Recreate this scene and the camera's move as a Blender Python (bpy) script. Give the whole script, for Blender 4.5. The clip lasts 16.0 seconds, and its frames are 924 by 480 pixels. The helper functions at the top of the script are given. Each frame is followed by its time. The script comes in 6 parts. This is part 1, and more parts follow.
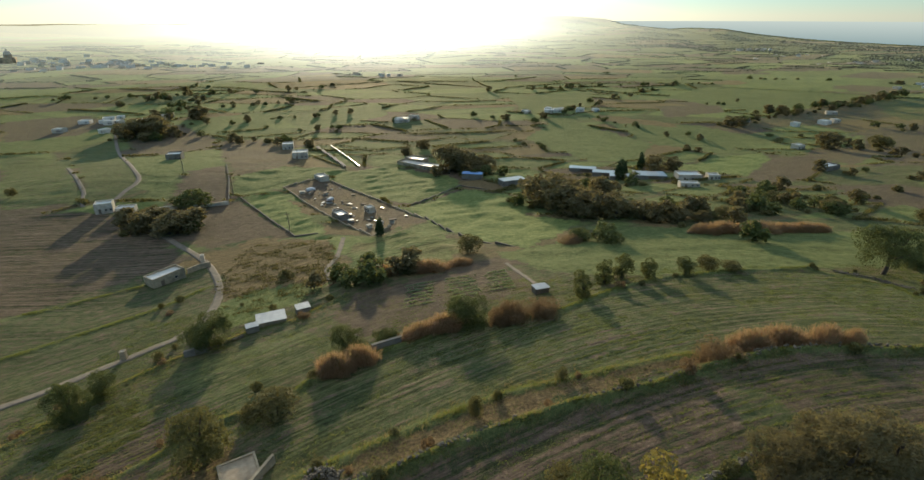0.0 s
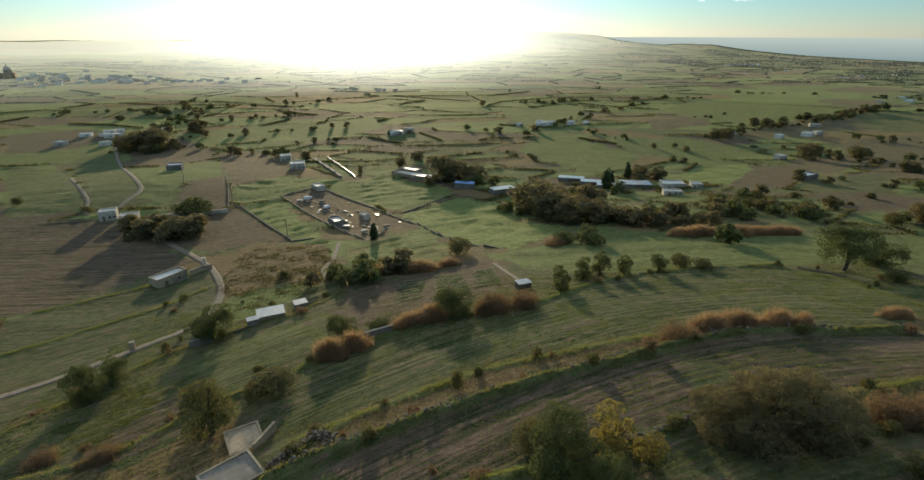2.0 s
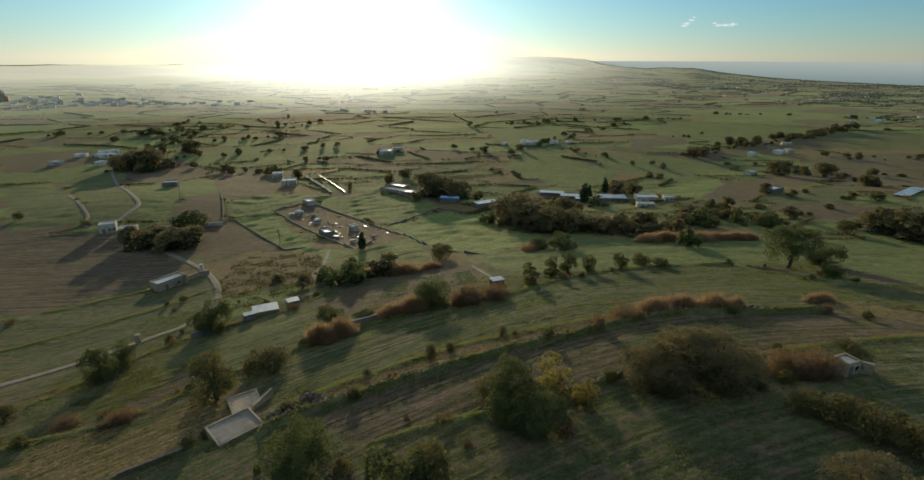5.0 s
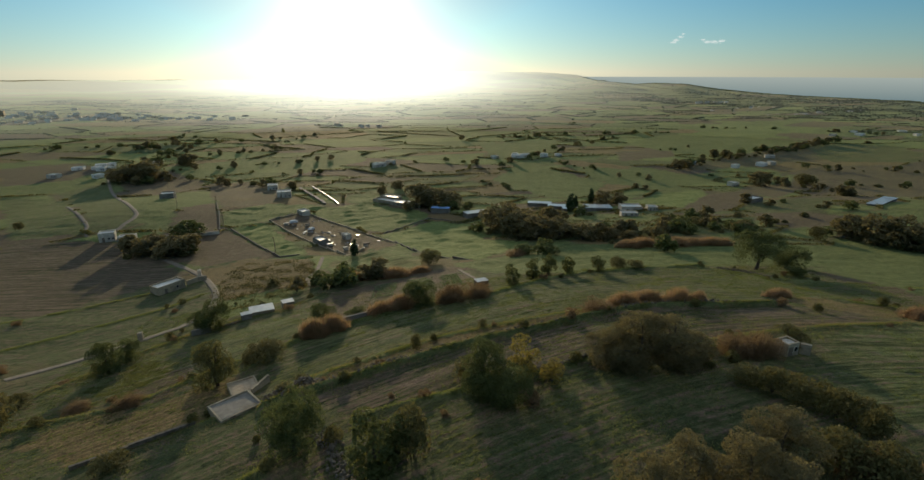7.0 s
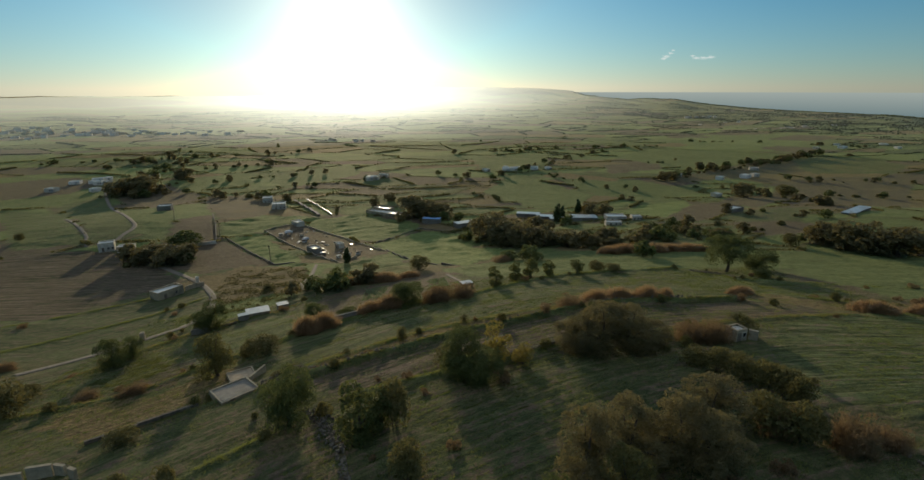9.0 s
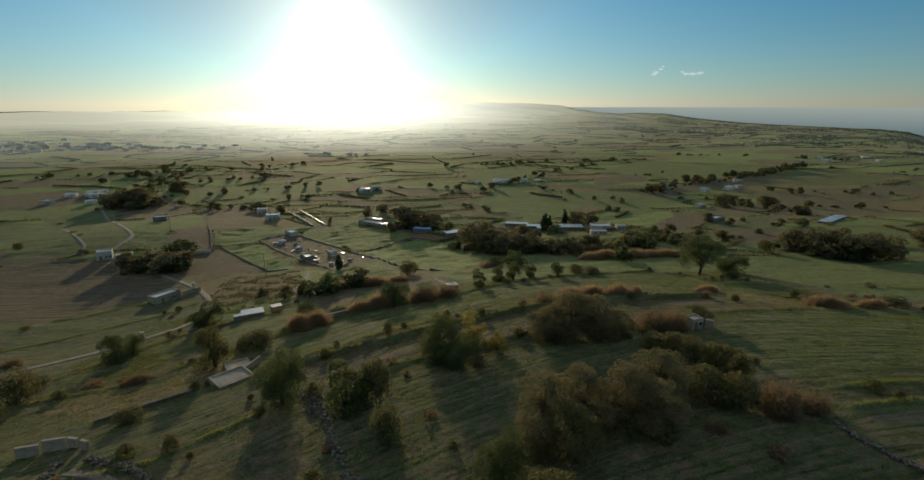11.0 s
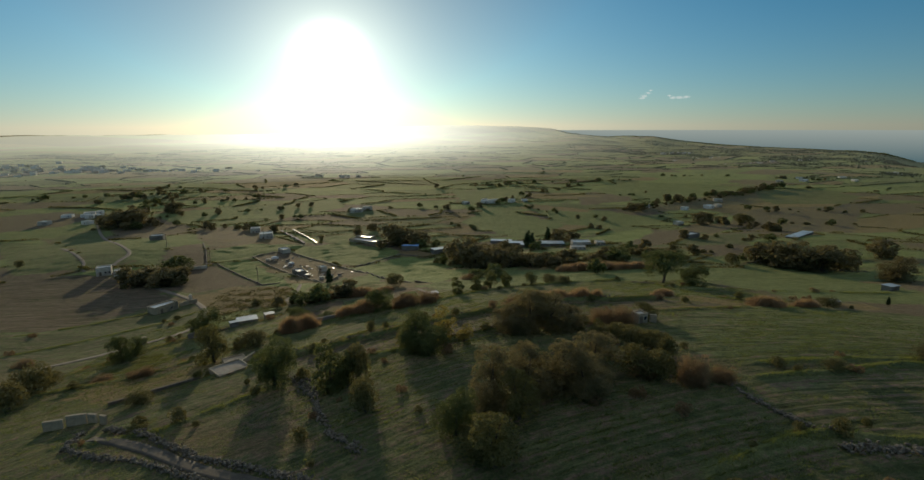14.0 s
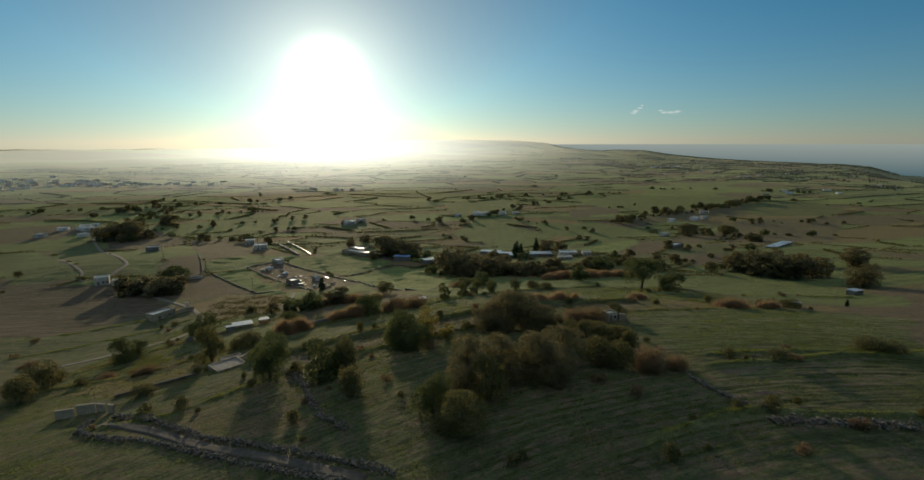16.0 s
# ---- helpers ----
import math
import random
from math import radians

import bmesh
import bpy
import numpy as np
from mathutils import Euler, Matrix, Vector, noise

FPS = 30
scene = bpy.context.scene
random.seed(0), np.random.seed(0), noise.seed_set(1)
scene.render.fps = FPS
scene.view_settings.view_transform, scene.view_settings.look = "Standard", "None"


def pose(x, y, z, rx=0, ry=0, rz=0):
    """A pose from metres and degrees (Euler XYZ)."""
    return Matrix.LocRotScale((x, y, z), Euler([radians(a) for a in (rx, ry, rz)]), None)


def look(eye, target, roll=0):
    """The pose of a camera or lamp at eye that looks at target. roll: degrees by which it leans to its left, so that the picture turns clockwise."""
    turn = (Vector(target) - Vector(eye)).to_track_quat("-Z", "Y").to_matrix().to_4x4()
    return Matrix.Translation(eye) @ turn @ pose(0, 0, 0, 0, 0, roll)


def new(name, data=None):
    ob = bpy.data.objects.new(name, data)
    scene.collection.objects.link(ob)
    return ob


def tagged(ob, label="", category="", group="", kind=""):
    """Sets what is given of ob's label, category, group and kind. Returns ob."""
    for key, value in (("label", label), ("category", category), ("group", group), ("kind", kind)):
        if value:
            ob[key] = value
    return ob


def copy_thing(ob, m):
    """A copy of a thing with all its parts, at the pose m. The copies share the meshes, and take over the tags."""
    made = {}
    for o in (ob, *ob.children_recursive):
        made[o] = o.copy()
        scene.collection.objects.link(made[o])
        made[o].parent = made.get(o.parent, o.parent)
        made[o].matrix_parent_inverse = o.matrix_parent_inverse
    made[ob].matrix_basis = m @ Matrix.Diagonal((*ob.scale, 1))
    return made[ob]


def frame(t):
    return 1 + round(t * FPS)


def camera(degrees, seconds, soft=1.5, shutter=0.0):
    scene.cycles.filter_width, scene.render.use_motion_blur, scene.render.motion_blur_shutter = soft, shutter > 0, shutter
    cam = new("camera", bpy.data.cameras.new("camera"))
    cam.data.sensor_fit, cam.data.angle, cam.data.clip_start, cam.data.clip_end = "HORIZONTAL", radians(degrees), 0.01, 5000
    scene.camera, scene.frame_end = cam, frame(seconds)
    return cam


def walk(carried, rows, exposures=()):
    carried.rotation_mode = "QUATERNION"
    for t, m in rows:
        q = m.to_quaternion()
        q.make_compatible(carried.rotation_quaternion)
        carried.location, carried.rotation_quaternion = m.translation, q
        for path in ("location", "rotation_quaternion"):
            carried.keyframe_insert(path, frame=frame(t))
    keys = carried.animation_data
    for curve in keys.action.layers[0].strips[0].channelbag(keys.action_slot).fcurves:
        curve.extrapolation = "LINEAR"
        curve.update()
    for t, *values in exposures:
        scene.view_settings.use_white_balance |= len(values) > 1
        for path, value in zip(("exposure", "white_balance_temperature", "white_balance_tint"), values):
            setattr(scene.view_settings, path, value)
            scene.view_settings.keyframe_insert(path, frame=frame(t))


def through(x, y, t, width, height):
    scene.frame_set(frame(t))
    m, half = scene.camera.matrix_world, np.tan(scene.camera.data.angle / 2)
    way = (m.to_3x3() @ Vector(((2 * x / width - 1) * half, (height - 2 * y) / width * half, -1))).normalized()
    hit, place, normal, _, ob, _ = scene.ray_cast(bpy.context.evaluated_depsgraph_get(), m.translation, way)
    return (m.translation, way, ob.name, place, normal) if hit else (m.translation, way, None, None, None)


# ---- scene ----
from mathutils import kdtree

cam = camera(83.9, 16.0)
PATH = [
    (0, (-5.113, -1.034, 65.673), (-4.99, 0.795, 64.874), 0.0),
    (0.5, (-4.79, -3.318, 65.677), (-4.663, -1.484, 64.89), 0.0),
    (1, (-4.483, -5.532, 65.66), (-4.352, -3.692, 64.885), 0.0),
    (1.5, (-4.093, -7.907, 65.622), (-3.958, -6.062, 64.861), -0.0),
    (2, (-3.665, -10.331, 65.601), (-3.526, -8.482, 64.852), -0.0),
    (2.5, (-3.312, -12.651, 65.576), (-3.167, -10.797, 64.839), 0.0),
    (3, (-2.907, -14.951, 65.553), (-2.756, -13.092, 64.829), 0.0),
    (3.5, (-2.532, -17.304, 65.476), (-2.376, -15.441, 64.766), 0.0),
    (4, (-2.159, -19.694, 65.389), (-1.996, -17.827, 64.692), -0.0),
    (6.5, (-0.315, -31.085, 65.304), (-0.122, -29.198, 64.671), -0.0),
    (7, (0.098, -33.427, 65.297), (0.297, -31.537, 64.677), -0.0),
    (7.5, (0.581, -35.793, 65.294), (0.784, -33.899, 64.686), -0.1),
    (8, (1.051, -38.165, 65.288), (1.26, -36.266, 64.695), -0.1),
    (8.5, (1.427, -40.513, 65.237), (1.642, -38.611, 64.656), -0.1),
    (9, (1.781, -42.843, 65.136), (2.002, -40.937, 64.569), -0.1),
    (11.3, (3.758, -53.565, 64.442), (4.004, -51.645, 63.938), -0.1),
    (11.5, (3.956, -54.566, 64.434), (4.202, -52.644, 63.937), -0.1),
    (12, (4.413, -57.052, 64.452), (4.666, -55.128, 63.968), -0.1),
    (12.5, (4.791, -59.515, 64.435), (5.05, -57.588, 63.965), -0.1),
    (13, (5.222, -61.97, 64.403), (5.485, -60.04, 63.946), -0.1),
    (13.5, (5.691, -64.356, 64.422), (5.96, -62.424, 63.978), -0.2),
    (14, (6.096, -66.726, 64.416), (6.37, -64.793, 63.985), -0.2),
    (14.5, (6.447, -69.113, 64.384), (6.726, -67.178, 63.966), -0.2),
    (15, (6.806, -71.409, 64.349), (7.09, -69.471, 63.943), -0.2),
    (15.5, (7.203, -73.8, 64.308), (7.493, -71.861, 63.916), -0.2),
    (16, (7.567, -76.215, 64.285), (7.864, -74.274, 63.906), -0.2),
]
walk(cam, [(t, look(eye, aim, lean)) for t, eye, aim, lean in PATH],
     exposures=[(0.0, 1.2), (3.5, 0.82), (7.0, 0.53), (12.5, 0.3), (16.0, 0.22)])

# ---- sky, sun ----
SUN_AZ, SUN_EL = radians(-5.5), radians(6.5)
SUN_DIR = Vector((math.sin(SUN_AZ) * math.cos(SUN_EL), math.cos(SUN_AZ) * math.cos(SUN_EL), math.sin(SUN_EL)))
world = bpy.data.worlds.new("sky")
scene.world = world
world.use_nodes = True
wt = world.node_tree


def wmath(op, a, b=None):
    n = wt.nodes.new("ShaderNodeMath")
    n.operation = op
    for i, v in enumerate((a, b)):
        if v is None:
            continue
        if isinstance(v, (int, float)):
            n.inputs[i].default_value = v
        else:
            wt.links.new(v, n.inputs[i])
    return n.outputs[0]


sky_tex = wt.nodes.new("ShaderNodeTexSky")
sky_tex.sky_type = "NISHITA"
sky_tex.sun_disc = False
sky_tex.sun_elevation, sky_tex.sun_rotation = SUN_EL, SUN_AZ
sky_tex.altitude, sky_tex.air_density, sky_tex.dust_density, sky_tex.ozone_density = 100, 0.75, 0.15, 4.0
coord = wt.nodes.new("ShaderNodeTexCoord")
dot = wt.nodes.new("ShaderNodeVectorMath")
dot.operation = "DOT_PRODUCT"
wt.links.new(coord.outputs["Generated"], dot.inputs[0])
dot.inputs[1].default_value = SUN_DIR
toward = wmath("MAXIMUM", dot.outputs["Value"], 0.0)
sep = wt.nodes.new("ShaderNodeSeparateXYZ")
wt.links.new(coord.outputs["Generated"], sep.inputs[0])
up = wmath("MAXIMUM", sep.outputs["Z"], 0.0)
low = wmath("POWER", 2.718, wmath("MULTIPLY", up, -9.0))        # dusty air near the horizon
rise = wt.nodes.new("ShaderNodeMapRange")                          # fill light added overhead, unseen above the view, to lift shade
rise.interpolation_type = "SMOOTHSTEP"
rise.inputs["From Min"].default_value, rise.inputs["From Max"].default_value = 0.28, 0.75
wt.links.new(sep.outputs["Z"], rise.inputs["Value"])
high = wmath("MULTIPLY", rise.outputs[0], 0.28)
disc = wmath("MULTIPLY", wmath("POWER", toward, 1500.0), 6.0)
ring = wmath("ADD", wmath("MULTIPLY", wmath("POWER", toward, 150.0), 0.4), wmath("ADD", wmath("MULTIPLY", wmath("POWER", toward, 28.0), 0.15), wmath("MULTIPLY", wmath("POWER", toward, 7.0), 0.09)))
wide = wmath("MULTIPLY", wmath("MULTIPLY", wmath("POWER", toward, 60.0), low), 0.15)
veil = wmath("MULTIPLY", wmath("MULTIPLY", wmath("ADD", wmath("POWER", toward, 6.0), 0.68), low), 0.20)
glow = wmath("ADD", wmath("ADD", disc, ring), wide)
tint = wt.nodes.new("ShaderNodeMix")
tint.data_type, tint.blend_type = "RGBA", "MULTIPLY"
tint.inputs["Factor"].default_value = 1.0
wt.links.new(sky_tex.outputs[0], tint.inputs["A"])
hue = wt.nodes.new("ShaderNodeMix")
hue.data_type = "RGBA"
wt.links.new(wmath("MAXIMUM", wmath("POWER", low, 0.65), wmath("MULTIPLY", wmath("POWER", toward, 9.0), 0.85)), hue.inputs["Factor"])
hue.inputs["A"].default_value = (0.22, 0.98, 0.86, 1)
hue.inputs["B"].default_value = (0.40, 0.41, 0.38, 1)
wt.links.new(hue.outputs["Result"], tint.inputs["B"])
bg_sky = wt.nodes["Background"]
wt.links.new(tint.outputs["Result"], bg_sky.inputs[0])
bg_sky.inputs[1].default_value = 0.097
bg_glow = wt.nodes.new("ShaderNodeBackground")
bg_glow.inputs[0].default_value = (1.0, 1.0, 0.76, 1)
wt.links.new(glow, bg_glow.inputs[1])
bg_veil = wt.nodes.new("ShaderNodeBackground")
bg_veil.inputs[0].default_value = (1.0, 0.95, 0.80, 1)
wt.links.new(veil, bg_veil.inputs[1])
bg_overhead_fill = wt.nodes.new("ShaderNodeBackground")
bg_overhead_fill.inputs[0].default_value = (0.93, 0.97, 0.97, 1)
wt.links.new(high, bg_overhead_fill.inputs[1])
add1, add2, add3 = (wt.nodes.new("ShaderNodeAddShader") for _ in range(3))
wt.links.new(bg_sky.outputs[0], add1.inputs[0])
wt.links.new(bg_glow.outputs[0], add1.inputs[1])
wt.links.new(add1.outputs[0], add2.inputs[0])
wt.links.new(bg_veil.outputs[0], add2.inputs[1])
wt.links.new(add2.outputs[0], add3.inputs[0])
wt.links.new(bg_overhead_fill.outputs[0], add3.inputs[1])
wt.links.new(add3.outputs[0], wt.nodes["World Output"].inputs[0])

sun = new("sun", bpy.data.lights.new("sun", "SUN"))
sun.data.energy, sun.data.angle, sun.data.color = 2.2, radians(2.0), (1.0, 0.80, 0.50)
sun.matrix_world = look(SUN_DIR * 100, (0, 0, 0))


# ---- materials ----
class Nodes:
    """A small helper round a node tree of a material."""

    def __init__(self, name):
        self.mat = bpy.data.materials.new(name)
        self.mat.use_nodes = True
        self.t = self.mat.node_tree
        self.bsdf = self.t.nodes["Principled BSDF"]
        self.out = self.t.nodes["Material Output"]

    def add(self, kind):
        return self.t.nodes.new(kind)

    def link(self, a, b):
        self.t.links.new(a, b)

    def coords(self, scale=(1, 1, 1), source="Object", uv=False):
        tc, mp = self.add("ShaderNodeTexCoord"), self.add("ShaderNodeMapping")
        mp.inputs["Scale"].default_value = scale
        self.link(tc.outputs["UV" if uv else source], mp.inputs["Vector"])
        return mp.outputs[0]

    def noise(self, vec, scale, detail=4, rough=0.6):
        n = self.add("ShaderNodeTexNoise")
        n.inputs["Scale"].default_value, n.inputs["Detail"].default_value, n.inputs["Roughness"].default_value = scale, detail, rough
        self.link(vec, n.inputs["Vector"])
        return n.outputs["Fac"]

    def ramp(self, fac, stops):
        r = self.add("ShaderNodeValToRGB")
        while len(r.color_ramp.elements) < len(stops):
            r.color_ramp.elements.new(0.5)
        for e, (p, c) in zip(r.color_ramp.elements, stops):
            e.position, e.color = p, (*c, 1)
        self.link(fac, r.inputs[0])
        return r.outputs[0]

    def mix(self, fac, a, b, blend="MIX"):
        m = self.add("ShaderNodeMix")
        m.data_type, m.blend_type = "RGBA", blend
        for v, s in ((fac, "Factor"), (a, "A"), (b, "B")):
            sock = [i for i in m.inputs if i.name == s and i.enabled][0]
            if isinstance(v, (int, float)):
                sock.default_value = v
            elif isinstance(v, tuple):
                sock.default_value = (*v, 1)
            else:
                self.link(v, sock)
        return [o for o in m.outputs if o.enabled][0]

    def math(self, op, a, b):
        n = self.add("ShaderNodeMath")
        n.operation = op
        for i, v in enumerate((a, b)):
            if isinstance(v, (int, float)):
                n.inputs[i].default_value = v
            else:
                self.link(v, n.inputs[i])
        return n.outputs[0]

    def bump(self, fac, strength, distance):
        b = self.add("ShaderNodeBump")
        b.inputs["Strength"].default_value, b.inputs["Distance"].default_value = strength, distance
        self.link(fac, b.inputs["Height"])
        self.link(b.outputs[0], self.bsdf.inputs["Normal"])


def surface(name, dark, light, scale, rough=0.85, bump=0.05, metal=0.0, spec=0.4, stain=None):
    n = Nodes(name)
    vec = n.coords()
    fine = n.noise(vec, scale, 6, 0.65)
    col = n.ramp(fine, [(0.3, dark), (0.7, light)])
    if stain:
        col = n.mix(n.ramp(n.noise(vec, scale * 0.18, 4), [(0.48, (0, 0, 0)), (0.68, (1, 1, 1))]), col, stain)
    n.link(col, n.bsdf.inputs["Base Color"])
    n.bsdf.inputs["Roughness"].default_value = rough
    n.bsdf.inputs["Metallic"].default_value = metal
    n.bsdf.inputs["Specular IOR Level"].default_value = spec
    if bump:
        n.bump(fine, 0.6, bump)
    return n.mat


def foliage(name, dark, light, through, scale=1.5, share=0.35):
    """Leaves: a matt upper side and light that shines through."""
    n = Nodes(name)
    vec = n.coords()
    info = n.add("ShaderNodeObjectInfo")
    fac = n.math("ADD", n.math("MULTIPLY", n.noise(vec, scale, 3), 0.75), n.math("MULTIPLY", info.outputs["Random"], 0.25))
    col = n.ramp(fac, [(0.3, dark), (0.75, light)])
    n.link(col, n.bsdf.inputs["Base Color"])
    n.bsdf.inputs["Roughness"].default_value = 0.7
    n.bsdf.inputs["Specular IOR Level"].default_value = 0.16
    tr = n.add("ShaderNodeBsdfTranslucent")
    tr.inputs["Color"].default_value = (*through, 1)
    mx = n.add("ShaderNodeMixShader")
    mx.inputs[0].default_value = share
    n.link(n.bsdf.outputs[0], mx.inputs[1])
    n.link(tr.outputs[0], mx.inputs[2])
    n.link(mx.outputs[0], n.out.inputs["Surface"])
    return n.mat


def ground_material(name="field_ground", hazy=False):
    n = Nodes(name)
    at = n.add("ShaderNodeAttribute")
    at.attribute_name = "cover"
    sp = n.add("ShaderNodeSeparateColor")
    n.link(at.outputs["Color"], sp.inputs[0])
    soil, lush, dry = sp.outputs[0], sp.outputs[1], sp.outputs[2]
    furrow_amount = at.outputs["Alpha"]
    vec = n.coords()
    rows = n.coords((0.04, 1.15, 1), uv=True)
    broad = n.noise(vec, 0.05, 5, 0.6)
    mid = n.noise(vec, 0.45, 5, 0.65)
    fine = n.noise(vec, 2.2, 7, 0.75)
    stripes = n.noise(rows, 1.0, 3, 0.55)
    streak = n.noise(n.coords((0.02, 0.16, 1), uv=True), 1.0, 4, 0.6)
    mottle = n.math("ADD", n.math("ADD", n.math("MULTIPLY", mid, 0.3), n.math("MULTIPLY", streak, 0.35)), n.math("MULTIPLY", fine, 0.35))
    grass = n.ramp(mottle, [(0.40, (0.026, 0.036, 0.018)), (0.5, (0.060, 0.074, 0.032)), (0.60, (0.122, 0.130, 0.058))])
    bright = n.ramp(n.math("ADD", n.math("MULTIPLY", mid, 0.5), n.math("MULTIPLY", fine, 0.5)),
                    [(0.38, (0.062, 0.092, 0.028)), (0.62, (0.19, 0.22, 0.074))])
    earth = n.ramp(n.math("ADD", n.math("MULTIPLY", mid, 0.45), n.math("MULTIPLY", fine, 0.55)),
                   [(0.36, (0.050, 0.036, 0.028)), (0.64, (0.132, 0.092, 0.069))])
    straw = n.ramp(fine, [(0.38, (0.064, 0.046, 0.024)), (0.62, (0.205, 0.140, 0.072))])
    col = n.mix(lush, grass, bright)
    # bare earth shows in ragged patches and between the crop rows
    ragged = n.math("ADD", soil, n.math("MULTIPLY", n.math("SUBTRACT", mid, 0.5), 1.6))
    ragged = n.math("ADD", ragged, n.math("MULTIPLY", n.math("SUBTRACT", fine, 0.5), 1.8))
    ragged = n.math("ADD", ragged, n.math("MULTIPLY", n.math("MULTIPLY", n.math("SUBTRACT", stripes, 0.5), 4.5), furrow_amount))
    sharp = n.ramp(ragged, [(0.35, (0, 0, 0)), (0.65, (1, 1, 1))])
    col = n.mix(sharp, col, earth)
    dried = n.ramp(n.math("ADD", dry, n.math("MULTIPLY", n.math("SUBTRACT", broad, 0.5), 1.0)), [(0.35, (0, 0, 0)), (0.7, (1, 1, 1))])
    col = n.mix(dried, col, straw)
    lines = n.ramp(stripes, [(0.42, (0.5, 0.5, 0.5)), (0.57, (1.35, 1.35, 1.35))])
    col = n.mix(n.math("MULTIPLY", furrow_amount, 1.6), col, n.mix(1.0, col, lines, "MULTIPLY"))
    # clods and tussocks
    clod = n.noise(n.coords((0.45, 1.0, 1), uv=True), 1.1, 4, 0.75)
    col = n.mix(1.0, col, n.ramp(clod, [(0.36, (0.72, 0.72, 0.72)), (0.64, (1.22, 1.22, 1.22))]), "MULTIPLY")
    n.link(col, n.bsdf.inputs["Base Color"])
    n.bsdf.inputs["Roughness"].default_value = 0.92
    n.bsdf.inputs["Specular IOR Level"].default_value = 0.06
    n.bsdf.inputs["Sheen Weight"].default_value = 0.12
    n.bsdf.inputs["Sheen Roughness"].default_value = 0.35
    n.bsdf.inputs["Sheen Tint"].default_value = (0.80, 0.80, 0.30, 1)
    h = n.math("ADD", n.math("MULTIPLY", fine, 0.5), n.math("ADD", n.math("MULTIPLY", mid, 0.6), n.math("MULTIPLY", n.math("MULTIPLY", stripes, furrow_amount), 1.2)))
    n.bump(h, 1.0, 0.55)
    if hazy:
        # haze painted as ground emission, more with distance and toward the sun's side
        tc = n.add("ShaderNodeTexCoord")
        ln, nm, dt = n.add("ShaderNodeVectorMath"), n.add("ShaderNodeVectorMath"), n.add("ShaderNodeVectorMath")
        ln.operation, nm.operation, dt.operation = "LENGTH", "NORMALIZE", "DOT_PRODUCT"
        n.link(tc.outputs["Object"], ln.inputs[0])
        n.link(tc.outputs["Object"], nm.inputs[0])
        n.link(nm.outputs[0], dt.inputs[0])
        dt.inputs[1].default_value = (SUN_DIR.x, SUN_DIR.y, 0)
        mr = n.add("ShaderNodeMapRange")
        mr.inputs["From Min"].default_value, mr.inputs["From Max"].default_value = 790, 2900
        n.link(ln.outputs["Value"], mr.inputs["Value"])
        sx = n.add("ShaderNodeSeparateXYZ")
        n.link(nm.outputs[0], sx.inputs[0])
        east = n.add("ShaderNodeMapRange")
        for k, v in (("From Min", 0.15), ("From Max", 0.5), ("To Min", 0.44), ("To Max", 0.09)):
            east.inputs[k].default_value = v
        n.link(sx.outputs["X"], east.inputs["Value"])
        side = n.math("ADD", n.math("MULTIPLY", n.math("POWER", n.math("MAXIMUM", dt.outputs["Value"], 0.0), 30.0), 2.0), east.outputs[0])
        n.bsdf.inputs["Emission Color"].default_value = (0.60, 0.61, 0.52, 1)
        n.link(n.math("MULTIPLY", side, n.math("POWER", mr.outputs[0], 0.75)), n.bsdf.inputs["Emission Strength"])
    return n.mat


M_GROUND = ground_material()
# same ground, with haze put into its emission
M_HAZE_GLOW = ground_material("haze_glow_ground", True)
M_ROAD = surface("pale_gravel", (0.085, 0.072, 0.055), (0.20, 0.165, 0.122), 0.9, 0.9, 0.03, stain=(0.12, 0.10, 0.07))
M_TRACK = surface("dark_track", (0.030, 0.027, 0.021), (0.085, 0.073, 0.055), 0.9, 0.9, 0.03)
M_STONE = surface("limestone", (0.24, 0.19, 0.12), (0.46, 0.37, 0.24), 1.1, 0.9, 0.03, stain=(0.15, 0.13, 0.09))
M_RUBBLE = surface("rubble_stone", (0.065, 0.056, 0.042), (0.195, 0.165, 0.122), 1.6, 0.9, 0.03)
M_PLASTER = surface("weathered_plaster", (0.40, 0.35, 0.26), (0.62, 0.55, 0.43), 0.8, 0.85, 0.01, stain=(0.30, 0.26, 0.21))
M_LIME = surface("limewash", (0.58, 0.53, 0.44), (0.78, 0.73, 0.63), 0.8, 0.8, 0.01, stain=(0.48, 0.43, 0.35))
M_ROOF = surface("roof_membrane", (0.40, 0.37, 0.32), (0.62, 0.58, 0.50), 0.7, 0.3, 0.004, spec=0.9, stain=(0.25, 0.24, 0.22))
M_SHEET = surface("corrugated_sheet", (0.36, 0.35, 0.32), (0.55, 0.53, 0.48), 0.9, 0.3, 0.004, metal=0.3, stain=(0.30, 0.24, 0.19))
M_BLUE = surface("blue_tarpaulin", (0.10, 0.22, 0.45), (0.20, 0.36, 0.62), 0.9, 0.4, 0.01)
M_CONCRETE = surface("old_concrete", (0.13, 0.117, 0.095), (0.25, 0.225, 0.18), 0.9, 0.85, 0.01, stain=(0.10, 0.088, 0.07))
M_TIMBER = surface("grey_timber", (0.09, 0.07, 0.05), (0.20, 0.15, 0.10), 3.0, 0.8, 0.01)
M_BARK = surface("bark", (0.035, 0.026, 0.018), (0.11, 0.085, 0.06), 5.0, 0.9, 0.02)
